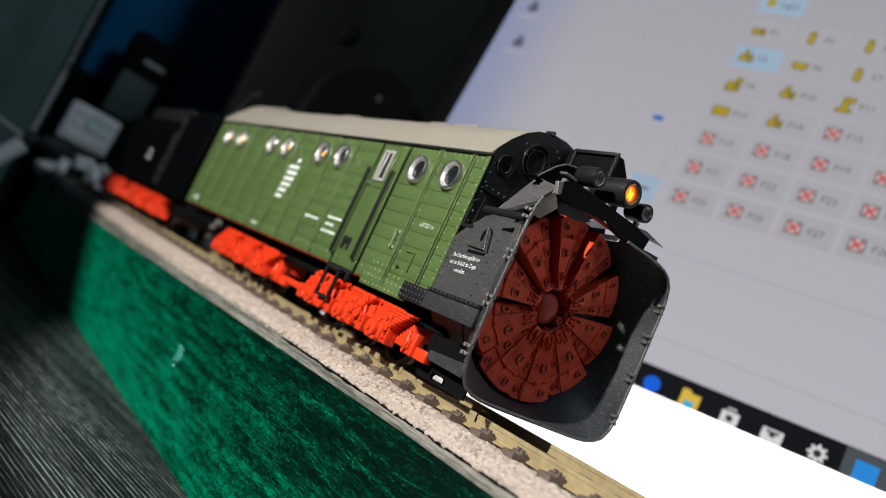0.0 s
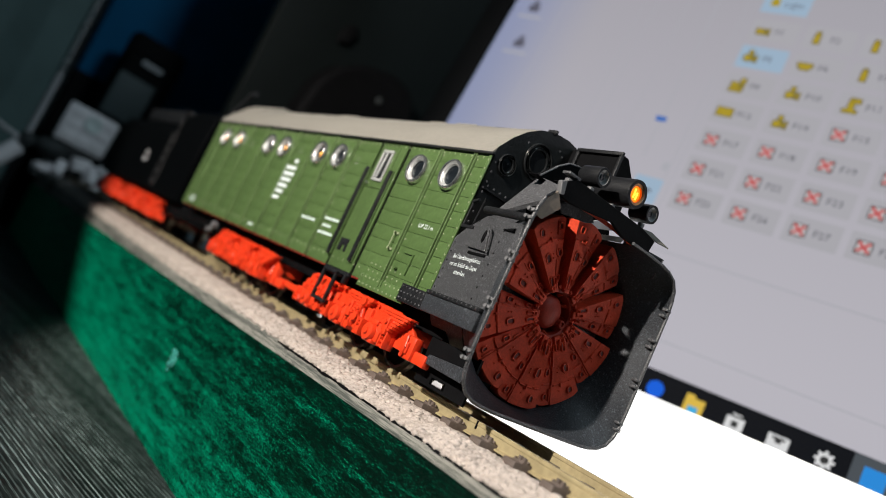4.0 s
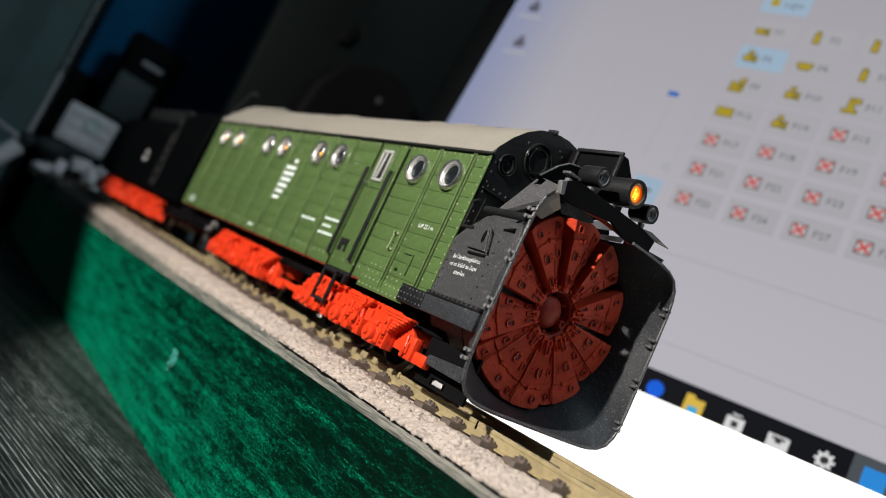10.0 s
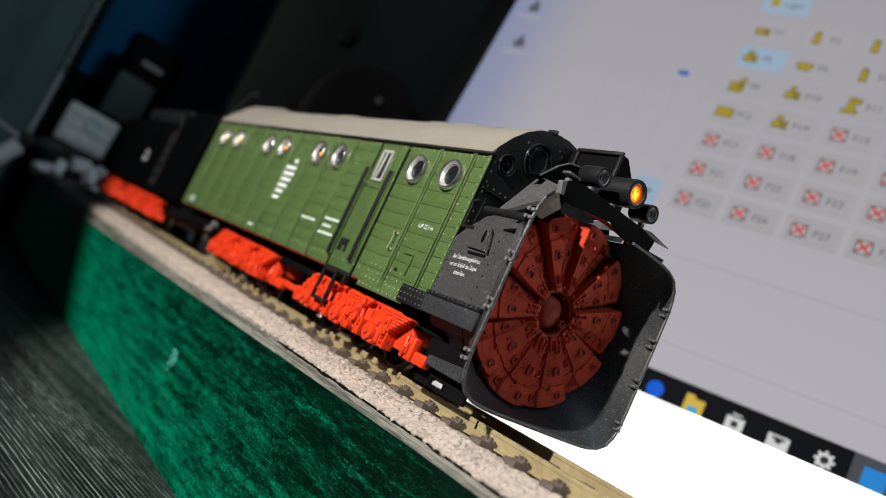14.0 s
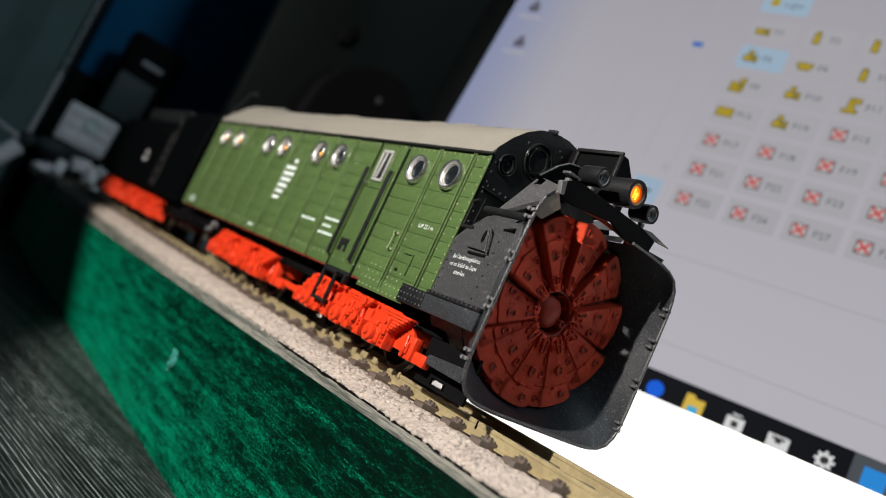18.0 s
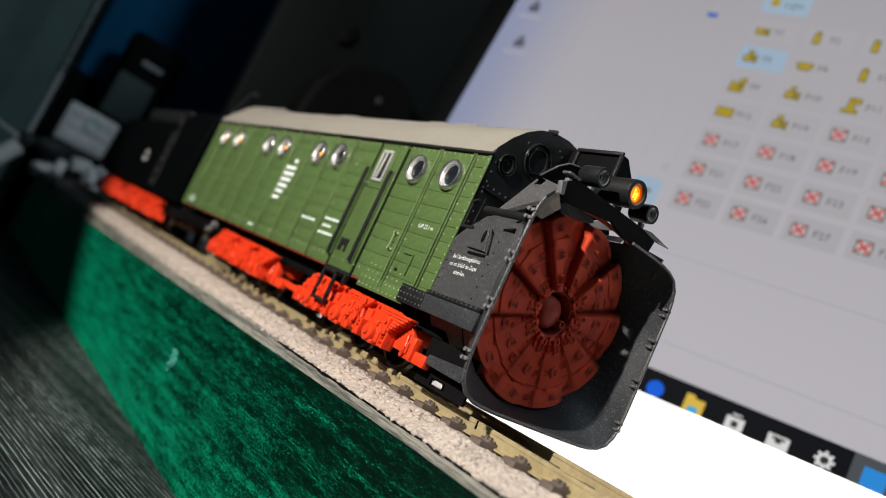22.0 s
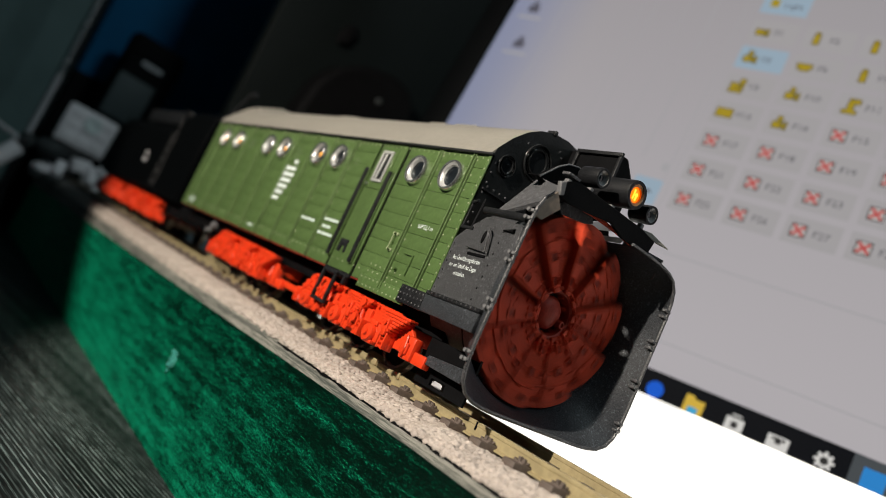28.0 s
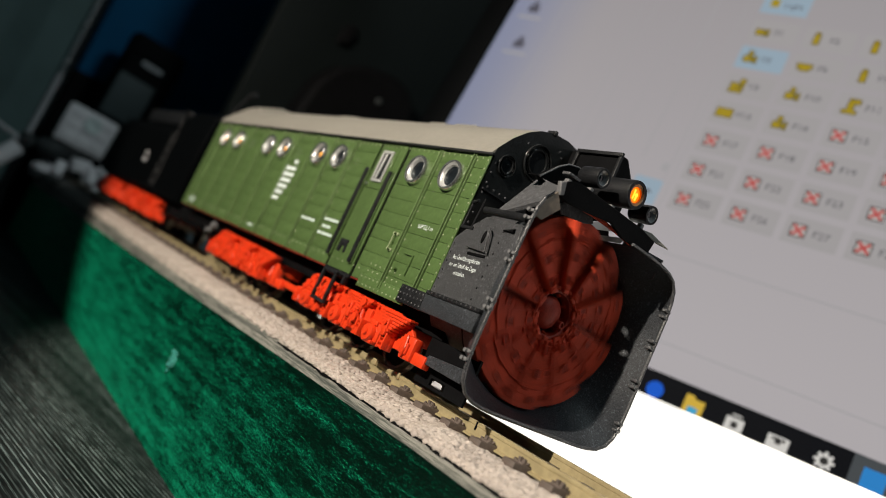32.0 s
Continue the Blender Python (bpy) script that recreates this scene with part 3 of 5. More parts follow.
    for k, x in enumerate(PORTS):
        if ring is None:
            # a thick polished rim, a stepped funnel behind it and the dark pane at its end
            rp = [(2.75, 0.1), (2.78, -0.95), (2.95, -1.2), (3.2, -1.22), (3.4, -1.0), (3.5, -0.5), (3.52, 0.1)]
            ring = part("window_ring", spun([(r, a) for r, a in rp] + [rp[0]], (x, -17.0, 92.4), "y", 48), CHROME, th, "polished round window ring", origin=(x, -17, 92.4))
            inner_ring = part("inner_ring", spun([(2.2, -0.06), (2.25, -0.3), (2.4, -0.36), (2.44, -0.62), (2.6, -0.7), (2.74, -0.92), (2.74, 0.0), (2.2, -0.06)], (x, -17.0, 92.4), "y", 40), FUNNEL, ring, "stepped bright funnel", origin=(x, -17, 92.4))
            pane = part("pane", spun([(0.01, -0.14), (2.25, -0.12), (2.25, 0.05)], (x, -17.0, 92.4), "y", 28), PORTGLASS, ring, "dark glass pane", origin=(x, -17, 92.4))
        else:
            r2 = repeat(ring, th, x, -17, 92.4)
            repeat(inner_ring, r2, x, -17, 92.4)
            repeat(pane, r2, x, -17, 92.4)
    for x, r in ((-71.3, 0.75), (-95.2, 0.95), (-134.5, 1.25), (-148.0, 1.15)):
        part("cabin_light", ball((x, -17.25, 92.2), r, squash=(1, 0.25, 1)), WARM, th, "warm light behind the round window")
    # grab rails, hooks and small fittings
    bm = rod((-19.5, -17.8, 73.6), (-19.5, -17.8, 77.3), 0.16, n=8)
    for z in (73.6, 77.3):
        rod((-19.5, -17.0, z), (-19.5, -18.0, z), 0.28, bm, 8)
        box(-20.3, -18.7, -17.3, -16.9, z - 0.3, z + 0.3, 0.05, bm=bm)
    part("grab_rail", bm, RIVET, th)
    bm = box(-13.6, -10.2, -17.4, -17.0, 73.7, 74.0, 0.05)
    box(-10.4, -10.0, -17.4, -17.0, 69.4, 74.0, 0.05, bm=bm)
    rod((-14.0, -17.0, 70.0), (-14.0, -17.9, 70.0), 0.4, bm, 8)
    part("fitting", bm, GREEN, th)
    pts = []
    for x in np.arange(-160.5, -0.5, 1.95):
        pts.append((x, -17.05, 97.3))
    for x in BAYS[1:7]:
        for z in np.arange(66.6, 97, 3.34):
            for s in (-1.0, 1.0):
                if not (-43 < x < -30):
                    pts.append((x + s, -17.0, z))
    for x in BAYS[1:]:
        if not (-43 < x < -30):
            pts.append((x - 0.9, -17.0, 95.4))
    for z in np.arange(66.5, 98, 1.9):
        pts.append((-0.45, -17.3, z))
    for x in np.arange(-158, -26, 2.6):
        pts.append((x, -17.0, 67.4))
    for x in np.arange(-25.2, -8, 1.7):
        for z in (64.3, 66.0):
            pts.append((x, -17.15, z))
    for x in np.arange(-24, -10, 2.0):
        for z in (67.6, 69.2):
            pts.append((x + random.uniform(-0.1, 0.1), -17.0, z))
    rv = part("rivets", dome_set(pts, 0.24, "-y"), RIVET, th, "rows of fine rivet heads")
    tagged(rv, kind="stuff")
    # writing
    rows = [(-85.4, -83.4, 88.2, 89.4, -17.03), (-89.4, -82.6, 86.1, 87.2, -17.03), (-90.4, -82.3, 84.2, 85.3, -17.03), (-90.2, -82.8, 82.3, 83.4, -17.03),
            (-90.0, -83.2, 80.4, 81.5, -17.03), (-89.9, -84.4, 78.5, 79.6, -17.03), (-89.6, -85.2, 76.6, 77.6, -17.03)]
    for row in rows:
        part("wall_writing", bars([row]), LETTER, th, "small white lettering")
    rows = [(-65.8, -57.6, 73.9, 74.6, -17.03), (-53.4, -45.8, 75.4, 76.1, -17.03), (-53.0, -48.4, 73.5, 74.2, -17.03), (-53.8, -46.0, 71.6, 72.3, -17.03), (-156.5, -151.5, 66.4, 68.6, -17.03), (-97, -93.2, 66.6, 67.3, -17.03)]
    for row in rows:
        part("wall_writing", bars([row]), LETTERDIM, th, "small white lettering")
    bm = lettering("L\u00fcP 22,1 m", 1.15)
    bmesh.ops.scale(bm, vec=(5.3 / max(v.co.x for v in bm.verts), 0.85, 1), verts=bm.verts)
    place_words(bm, -13.4, -17.06, 79.9)
    part("length_mark", bm, LETTER, th, "white length marking on the planks")
    # end wall: round windows and rivets
    for y, z, r in ((-12.9, 97.9, 2.3), (-5.8, 102.3, 3.9), (6.2, 102.3, 3.9), (12.9, 97.9, 2.3)):
        prof = [(r * 0.92, 0.1), (r * 0.93, 0.5), (r * 0.97, 0.5), (r, 0.1)]
        ring = part("end_window_ring", spun(prof + [prof[0]], (0, y, z), "x", 40), ENDRING, th)
        part("end_window_bead", spun([(r * 0.6, 0.06), (r * 0.62, 0.4), (r * 0.68, 0.42), (r * 0.72, 0.2), (r * 0.78, 0.42), (r * 0.82, 0.06), (r * 0.6, 0.06)], (0, y, z), "x", 36), ENDRING, ring)
        part("end_window_pane", spun([(0.01, 0.12), (r * 0.62, 0.1), (r * 0.62, 0.0)], (0, y, z), "x", 24), GLASS, ring)
    pts = [(0, -15.7, z) for z in np.arange(84, 98.5, 2.2)] + [(0, y, 92.2) for y in np.arange(-15, -4, 1.8)] + [(0, y, z) for y, z in ((-1.2, 107.2), (0.0, 106.3), (-10, 104.6), (0.4, 104.2))]
    part("end_rivets", dome_set(pts, 0.3, "x"), SHEET, th)
    part("end_ledge", box(0, 0.5, -16.2, -3, 91.2, 91.6), BLACK, th)
    part("roof_bracket", box(-2.2, 0.4, -4.8, -4.0, 109.3, 110.4, 0.15), BLACK, th)


def frame_of(x0, x1, z0, z1, w, ya, yb):
    bm = box(x0, x1, ya, yb, z0, z0 + w, 0.15)
    box(x0, x1, ya, yb, z1 - w, z1, 0.15, bm=bm)
    box(x0, x0 + w, ya, yb, z0 + w, z1 - w, 0.15, bm=bm)
    box(x1 - w, x1, ya, yb, z0 + w, z1 - w, 0.15, bm=bm)
    return bm


def lever(x, z):
    bm = box(x - 1.9, x + 1.9, -17.3, -17.0, z + 0.6, z + 2.3, 0.08)
    box(x - 1.9, x - 0.4, -17.3, -17.0, z - 0.9, z + 0.7, 0.08, bm=bm)
    box(x + 1.0, x + 1.9, -17.3, -17.0, z - 0.9, z + 0.7, 0.08, bm=bm)
    return bm


def place_words(bm, x, y, z, turn=0.0):
    m = Matrix.Translation((x, y, z)) @ pose(0, 0, 0, 90, turn, 0)
    bmesh.ops.transform(bm, matrix=m, verts=bm.verts)


def bogie(th, x0, x1, axles):
    bg = part("bogie_frame", bogie_frame(x0, x1, axles), ORANGE, th, "bright red bogie side frame with springs", origin=((x0 + x1) / 2, 0, 56))
    for i, x in enumerate(axles):
        # axle box: stepped housing, round cover with a boss, lid bolts
        bm = box(x - 2.7, x + 2.7, -16.6, -14.4, 54.2, 58.4, 0.5)
        spun([(0.02, -18.2), (0.7, -18.2), (0.8, -17.8), (1.75, -17.7), (1.95, -17.4), (1.95, -16.2)], (x - 0.3, 0, 55.8), "y", 20, bm)
        box(x - 1.9, x + 1.9, -17.2, -15.0, 53.7, 54.6, 0.3, bm=bm)
        box(x - 2.2, x + 1.4, -17.0, -16.2, 57.6, 58.6, 0.15, bm=bm)
        part("axle_box", bm, ORANGE, bg, "red axle box with a round cover")
        # leaf spring: leaves that step out upwards to a saw-toothed edge
        bm = bmesh.new()
        for k in range(7):
            half, z = 1.4 + 0.68 * k, 57.6 + 0.62 * k
            box(x + 5.0 - half, x + 5.0 + half, -17.5 + 0.2 * k, -14.2, z, z + 0.54, 0.07, bm=bm)
        box(x + 4.2, x + 5.8, -17.7, -14.2, 56.6, 60.2, 0.2, bm=bm)
        rod((x + 5.0, -17.5, 59.2), (x + 5.0, -18.1, 59.2), 0.45, bm, 8)
        part("leaf_spring", bm, ORANGE, bg, "stepped leaf spring pack")
        # ladder-like horn guides to both sides of the box
        for s in (-1, 1):
            bm = bmesh.new()
            c = x + s * 5.2 - 0.2
            for e in (-0.8, 0.8):
                box(c + e - 0.26, c + e + 0.26, -17.1, -15.0, 53.9, 57.6, 0.08, bm=bm)
            for z in (54.3, 55.3, 56.3, 57.2):
                box(c - 0.7, c + 0.7, -16.9, -15.2, z - 0.24, z + 0.24, 0.06, bm=bm)
            box(c - 1.1, c + 1.1, -15.6, -14.4, 53.9, 60.2, 0.15, bm=bm)
            part("horn_guide", bm, ORANGE, bg, "ribbed guide beside the axle box")
        # brake gear between this axle and the next
        if i + 1 < len(axles):
            m = (x + axles[i + 1]) / 2
            bm = rod((m - 2.2, -16.2, 54.6), (m + 0.6, -16.4, 61.2), 0.55, n=10)
            rod((m + 2.0, -15.8, 54.5), (m + 0.4, -16.0, 59.6), 0.45, bm, 8)
            for px, pz, r in ((m - 2.2, 54.8, 0.9), (m + 0.6, 61.0, 0.9), (m + 2.0, 54.7, 0.8), (m - 0.8, 57.2, 1.15)):
                rod((px, -14.6, pz), (px, -17.0, pz), r, bm, 12)
            box(m - 3.4, m + 3.2, -15.9, -14.6, 54.6, 55.8, 0.2, bm=bm)
            part("brake_hanger", bm, ORANGE, bg, "red brake hanger and rod")
        for y, s in ((-7.4, -1), (7.4, 1)):
            prof = [(4.5, s * 0.6), (4.6, s * 1.1), (5.2, s * 1.2), (5.3, s * 0.0), (5.9, s * -0.3), (5.9, s * -0.7), (4.6, s * -0.8), (4.5, s * 0.6)]
            part("tyre", spun(prof, (x, y, 55.8), "y", 40), STEEL, bg, "worn metal wheel tyre")
            part("wheel", spun([(0.8, 0), (0.8, s * 0.9), (4.5, s * 0.5), (4.5, s * -0.6), (0.8, s * -0.5), (0.8, 0)], (x, y, 55.8), "y", 28), DEEP, bg, "black wheel disc")
        part("axle", rod((x, -7.8, 55.8), (x, 7.8, 55.8), 1.0), STEEL, bg)
    return bg


def bogie_frame(x0, x1, axles):
    out = [(x0 + 1.6, 55.6), (x0, 58.0), (x0 + 0.6, 61.4), (x0 + 2.5, 62.4), (x1 - 12.0, 62.2), (x1 - 7.0, 61.0), (x1 - 4.6, 59.0), (x1 - 1.6, 57.0), (x1 - 1.8, 55.0)]
    bm = slab(out, "y", -14.5, -13.5, bev=0.15)
    slab(out, "y", 13.5, 14.5, bm)
    for x in axles:
        slab([(x - 5.6, 60.4), (x + 5.6, 60.4), (x + 5.0, 55.4), (x + 2.0, 54.0), (x - 2.0, 54.0), (x - 5.0, 55.4)], "y", -14.9, -13.9, bm)
    # gusset webs under the top rail, which slope from spring to spring
    for a, b in zip(axles, axles[1:]):
        m = (a + b) / 2
        slab([(m - 1.6, 62.2), (m + 1.9, 62.2), (m + 0.9, 58.4), (m - 0.5, 57.2)], "y", -15.4, -14.2, bm)
        box(m - 4.0, m + 4.0, -15.2, -14.2, 55.6, 56.6, 0.2, bm=bm)
    # end brackets: an upright block, a bent pipe and a low guard
    for x, s in ((x1, 1), (x0, -1)):
        c = x - s * 1.8
        box(min(c - s * 3.2, c + s * 0.8), max(c - s * 3.2, c + s * 0.8), -16.2, -14.0, 54.2, 59.0, 0.5, bm=bm)
        box(min(c - s * 3.0, c - s * 0.4), max(c - s * 3.0, c - s * 0.4), -16.7, -15.8, 55.2, 57.6, 0.3, bm=bm)
        rod((c - s * 1.9, -16.3, 58.8), (c - s * 0.9, -16.8, 56.4), 0.3, bm, 8)
        rod((c - s * 0.9, -16.8, 56.4), (c - s * 1.6, -16.6, 54.4), 0.3, bm, 8)
        box(min(c, c + s * 4.6), max(c, c + s * 4.6), -15.4, -13.6, 54.2, 56.6, 0.3, bm=bm)
    for x in np.arange(x0 + 3.5, x1 - 12, 3.1):
        rod((x, -14.3, 61.4), (x, -15.1, 61.4), 0.4, bm, 8)
    box(x0 + 3, x1 - 7, -13.9, 13.9, 57.5, 60.5, 0.3, bm=bm)
    return bm


def blade_mesh():
    """One thick cutter blade between two gaps, round the x axis at the hub, with its lugs and ribs."""
    bm = bmesh.new()
    def P(r, a, x):
        return bm.verts.new((HUBX + x, r * math.cos(radians(a)), HUBZ + r * math.sin(radians(a))))
    def rim(a):
        """The outer edge is nearly straight, with rounded corners."""
        off = abs(a - 18.0) / 14.8
        return 18.95 - 0.15 * off ** 2 - 0.35 * max(0.0, off - 0.85) / 0.18
    def sector(a0, a1, r0, r1, x0, x1, back, steps):
        """A solid piece of ring whose front slopes from x0 at a0 to x1 at a1; r1 None: up to the rim."""
        front, rear = [], []
        for i in range(steps + 1):
            a, x = a0 + (a1 - a0) * i / steps, x0 + (x1 - x0) * i / steps
            out = rim(a) if r1 is None else r1
            front.append((P(r0, a, x - 0.12), P(r0 + 0.15, a, x), P(out - 0.15, a, x), P(out, a, x - 0.15)))
            rear.append((P(r0, a, back), P(out, a, back)))
        for f, g, b, c in zip(front, front[1:], rear, rear[1:]):
            for k in range(3):
                bm.faces.new((f[k], f[k + 1], g[k + 1], g[k]))
            bm.faces.new((b[0], c[0], c[1], b[1]))
            bm.faces.new((f[0], g[0], c[0], b[0]))
            bm.faces.new((f[3], b[1], c[1], g[3]))
        bm.faces.new((*front[0], rear[0][1], rear[0][0]))
        bm.faces.new((*front[-1][::-1], rear[-1][0], rear[-1][1]))
    def lug(r, a, w, h, x, proud, wall):
        """A hollow raised lug: w along the radius, h across, open in the middle."""
        c, s = math.cos(radians(a)), math.sin(radians(a))
        shape = [(-1, -0.6), (-0.55, -1), (0.55, -1), (1, -0.6), (1, 0.6), (0.55, 1), (-0.55, 1), (-1, 0.6)]
        loops = []
        for dw, dx in ((0.0, -0.3), (0.06, proud), (wall, proud * 0.9), (wall + 0.05, -0.25)):
            loops.append([bm.verts.new((HUBX + x + dx, (r + u * (w - dw)) * c - v * (h - dw) * s, HUBZ + (r + u * (w - dw)) * s + v * (h - dw) * c)) for u, v in shape])
        for p, q in zip(loops, loops[1:]):
            for k in range(8):
                bm.faces.new((p[k], p[(k + 1) % 8], q[(k + 1) % 8], q[k]))
        bm.faces.new(loops[-1])
    def stub(r, a, w, h, x, proud):
        c, s = math.cos(radians(a)), math.sin(radians(a))
        m = Matrix.Translation((HUBX + x, r * c, HUBZ + r * s)) @ pose(0, 0, 0, a)
        box(-0.3, proud, -w, w, -h, h, 0.08, bm=bm, m=m)
    # broad half with hollow lugs, narrow half a step lower; beyond the arc both drop a little
    sector(12.0, 33.2, 5.0, 14.7, -0.45, 0.55, -3.3, 6)
    sector(12.0, 33.2, 14.7, None, -0.62, 0.36, -3.3, 6)
    sector(2.6, 11.8, 5.0, 14.4, -1.15, -0.75, -3.3, 3)
    sector(2.6, 11.8, 14.4, None, -1.3, -0.9, -3.3, 3)
    sector(13.5, 24.5, 14.55, 14.95, -0.2, 0.33, -1.0, 4)
    sector(27.5, 32.9, 14.6, 14.9, 0.44, 0.68, -0.8, 2)
    sector(4.5, 10.5, 14.2, 14.55, -0.85, -0.55, -1.5, 3)
    lug(16.9, 27.2, 0.85, 0.70, 0.07, 0.30, 0.26)
    lug(11.7, 26.0, 1.05, 0.78, 0.2, 0.36, 0.28)
    lug(7.0, 27.0, 1.1, 0.55, 0.26, 0.38, 0.2)
    lug(6.7, 17.5, 0.95, 0.5, -0.2, 0.38, 0.2)
    lug(17.0, 7.4, 0.75, 0.6, -1.1, 0.36, 0.24)
    lug(11.9, 7.2, 0.85, 0.62, -0.95, 0.42, 0.24)
    lug(7.0, 7.0, 0.8, 0.42, -0.95, 0.42, 0.18)
    for r, a, w, h, x, proud in ((11.3, 17.8, 0.14, 0.14, -0.18, 0.24), (12.1, 17.8, 0.14, 0.14, -0.18, 0.24), (16.2, 18.5, 0.14, 0.14, -0.32, 0.2), (14.9, 19.5, 0.5, 0.16, -0.2, 0.5),
                                (9.2, 12.6, 1.6, 0.16, -0.45, 0.2), (12.6, 12.4, 1.1, 0.14, -0.45, 0.2), (5.8, 22.5, 0.6, 0.2, 0.05, 0.5), (5.7, 13.0, 0.5, 0.2, -0.4, 0.5), (5.7, 31.2, 0.5, 0.16, 0.4, 0.4),
                                (16.7, 10.6, 1.3, 0.12, -0.95, 0.4), (9.6, 9.8, 0.7, 0.16, -0.85, 0.3)):
        stub(r, a, w, h, x, proud)
    bmesh.ops.recalc_face_normals(bm, faces=bm.faces)
    return bm


def cutter_wheel(th):
    at = (HUBX, 0, HUBZ)
    prof = [(5.3, -4.0), (5.2, -0.75), (4.75, -0.5), (4.3, -0.7), (4.15, -4.0)]
    wheel = part("cutter_wheel", spun(prof + [prof[0]], at, "x", 40), HUBSHADE, th, "oxide red cutter wheel with ten riveted blades", origin=at)
    first = part("blade", blade_mesh(), RUST, wheel, "thick oxide red blade with hollow lugs", origin=at)
    # dark red plates paint the recess shade inside the lugs
    pockets = []
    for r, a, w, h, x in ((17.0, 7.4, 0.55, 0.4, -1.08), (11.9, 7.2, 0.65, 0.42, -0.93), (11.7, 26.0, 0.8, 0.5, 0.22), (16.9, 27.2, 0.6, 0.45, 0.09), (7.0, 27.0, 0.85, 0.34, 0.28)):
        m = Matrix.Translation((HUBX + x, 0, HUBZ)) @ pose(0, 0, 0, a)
        pockets.append(part("lug_inside", box(-0.2, 0.05, r - w, r + w, -h, h, m=m), LUGSHADE, wheel, "plate painting the shade inside a lug", origin=at))
    for k in range(1, 10):
        for piece in (first, *pockets):
            repeat(piece, wheel, *at, turn=radians(36 * k))
    bm = bmesh.new()
    for k in range(10):
        a = radians(36 * k + 1)
        c, s = math.cos(a), math.sin(a)
        rod((HUBX - 2.8, 4.0 * c, HUBZ + 4.0 * s), (HUBX - 0.1, 5.4 * c, HUBZ + 5.4 * s), 0.42, bm, 6)
        box(-0.6, 0.15, 4.5, 5.3, -0.7, 0.7, 0.1, bm=bm, m=Matrix.Translation(at) @ pose(0, 0, 0, 36 * k + 18))
    part("hub_ribs", bm, RUST, wheel)
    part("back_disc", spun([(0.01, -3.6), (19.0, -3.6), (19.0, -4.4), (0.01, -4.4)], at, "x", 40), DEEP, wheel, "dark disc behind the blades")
    # the middle of the hub stands still
    bm = spun([(0.01, -0.9), (1.6, -1.0), (2.7, -1.4), (3.3, -2.1), (3.4, -3.6)], at, "x", 32)
    hub = part("hub", bm, HUBSHADE, th, "domed hub that stands still, its red darkened as shade")
    bm = spun([(0.42, -0.5), (0.5, -0.35), (0.72, -0.35), (0.8, -0.5), (0.8, -3.0), (0.42, -3.0), (0.42, -0.5)], (HUBX, 3.1, HUBZ - 1.2), "x", 16)
    rod((HUBX - 3.0, 3.1, HUBZ - 1.2), (HUBX - 0.6, 3.1, HUBZ - 1.2), 0.25, bm, 8)
    part("hub_bolt", bm, HUBSHADE, hub, "small ring bolt on the hub")
    return wheel


def ring_points(kind, n=72):
    """Round opening or squarish mouth of the hood, as (y, z) for n even angles."""
    out = []
    for i in range(n):
        a = 2 * math.pi * i / n
        c, s = math.cos(a), math.sin(a)
        if kind == "drum":
            out.append((19.1 * c, HUBZ + 19.1 * s))
        else:
            p = 7.0
            r = (abs(c / (23.9 if c > 0 else 21.3)) ** p + abs(s / ((19.2 if c > 0 else 20.2) if s > 0 else 20.2)) ** p) ** (-1 / p)
            out.append((r * c, HUBZ - 0.8 + r * s))
    return out


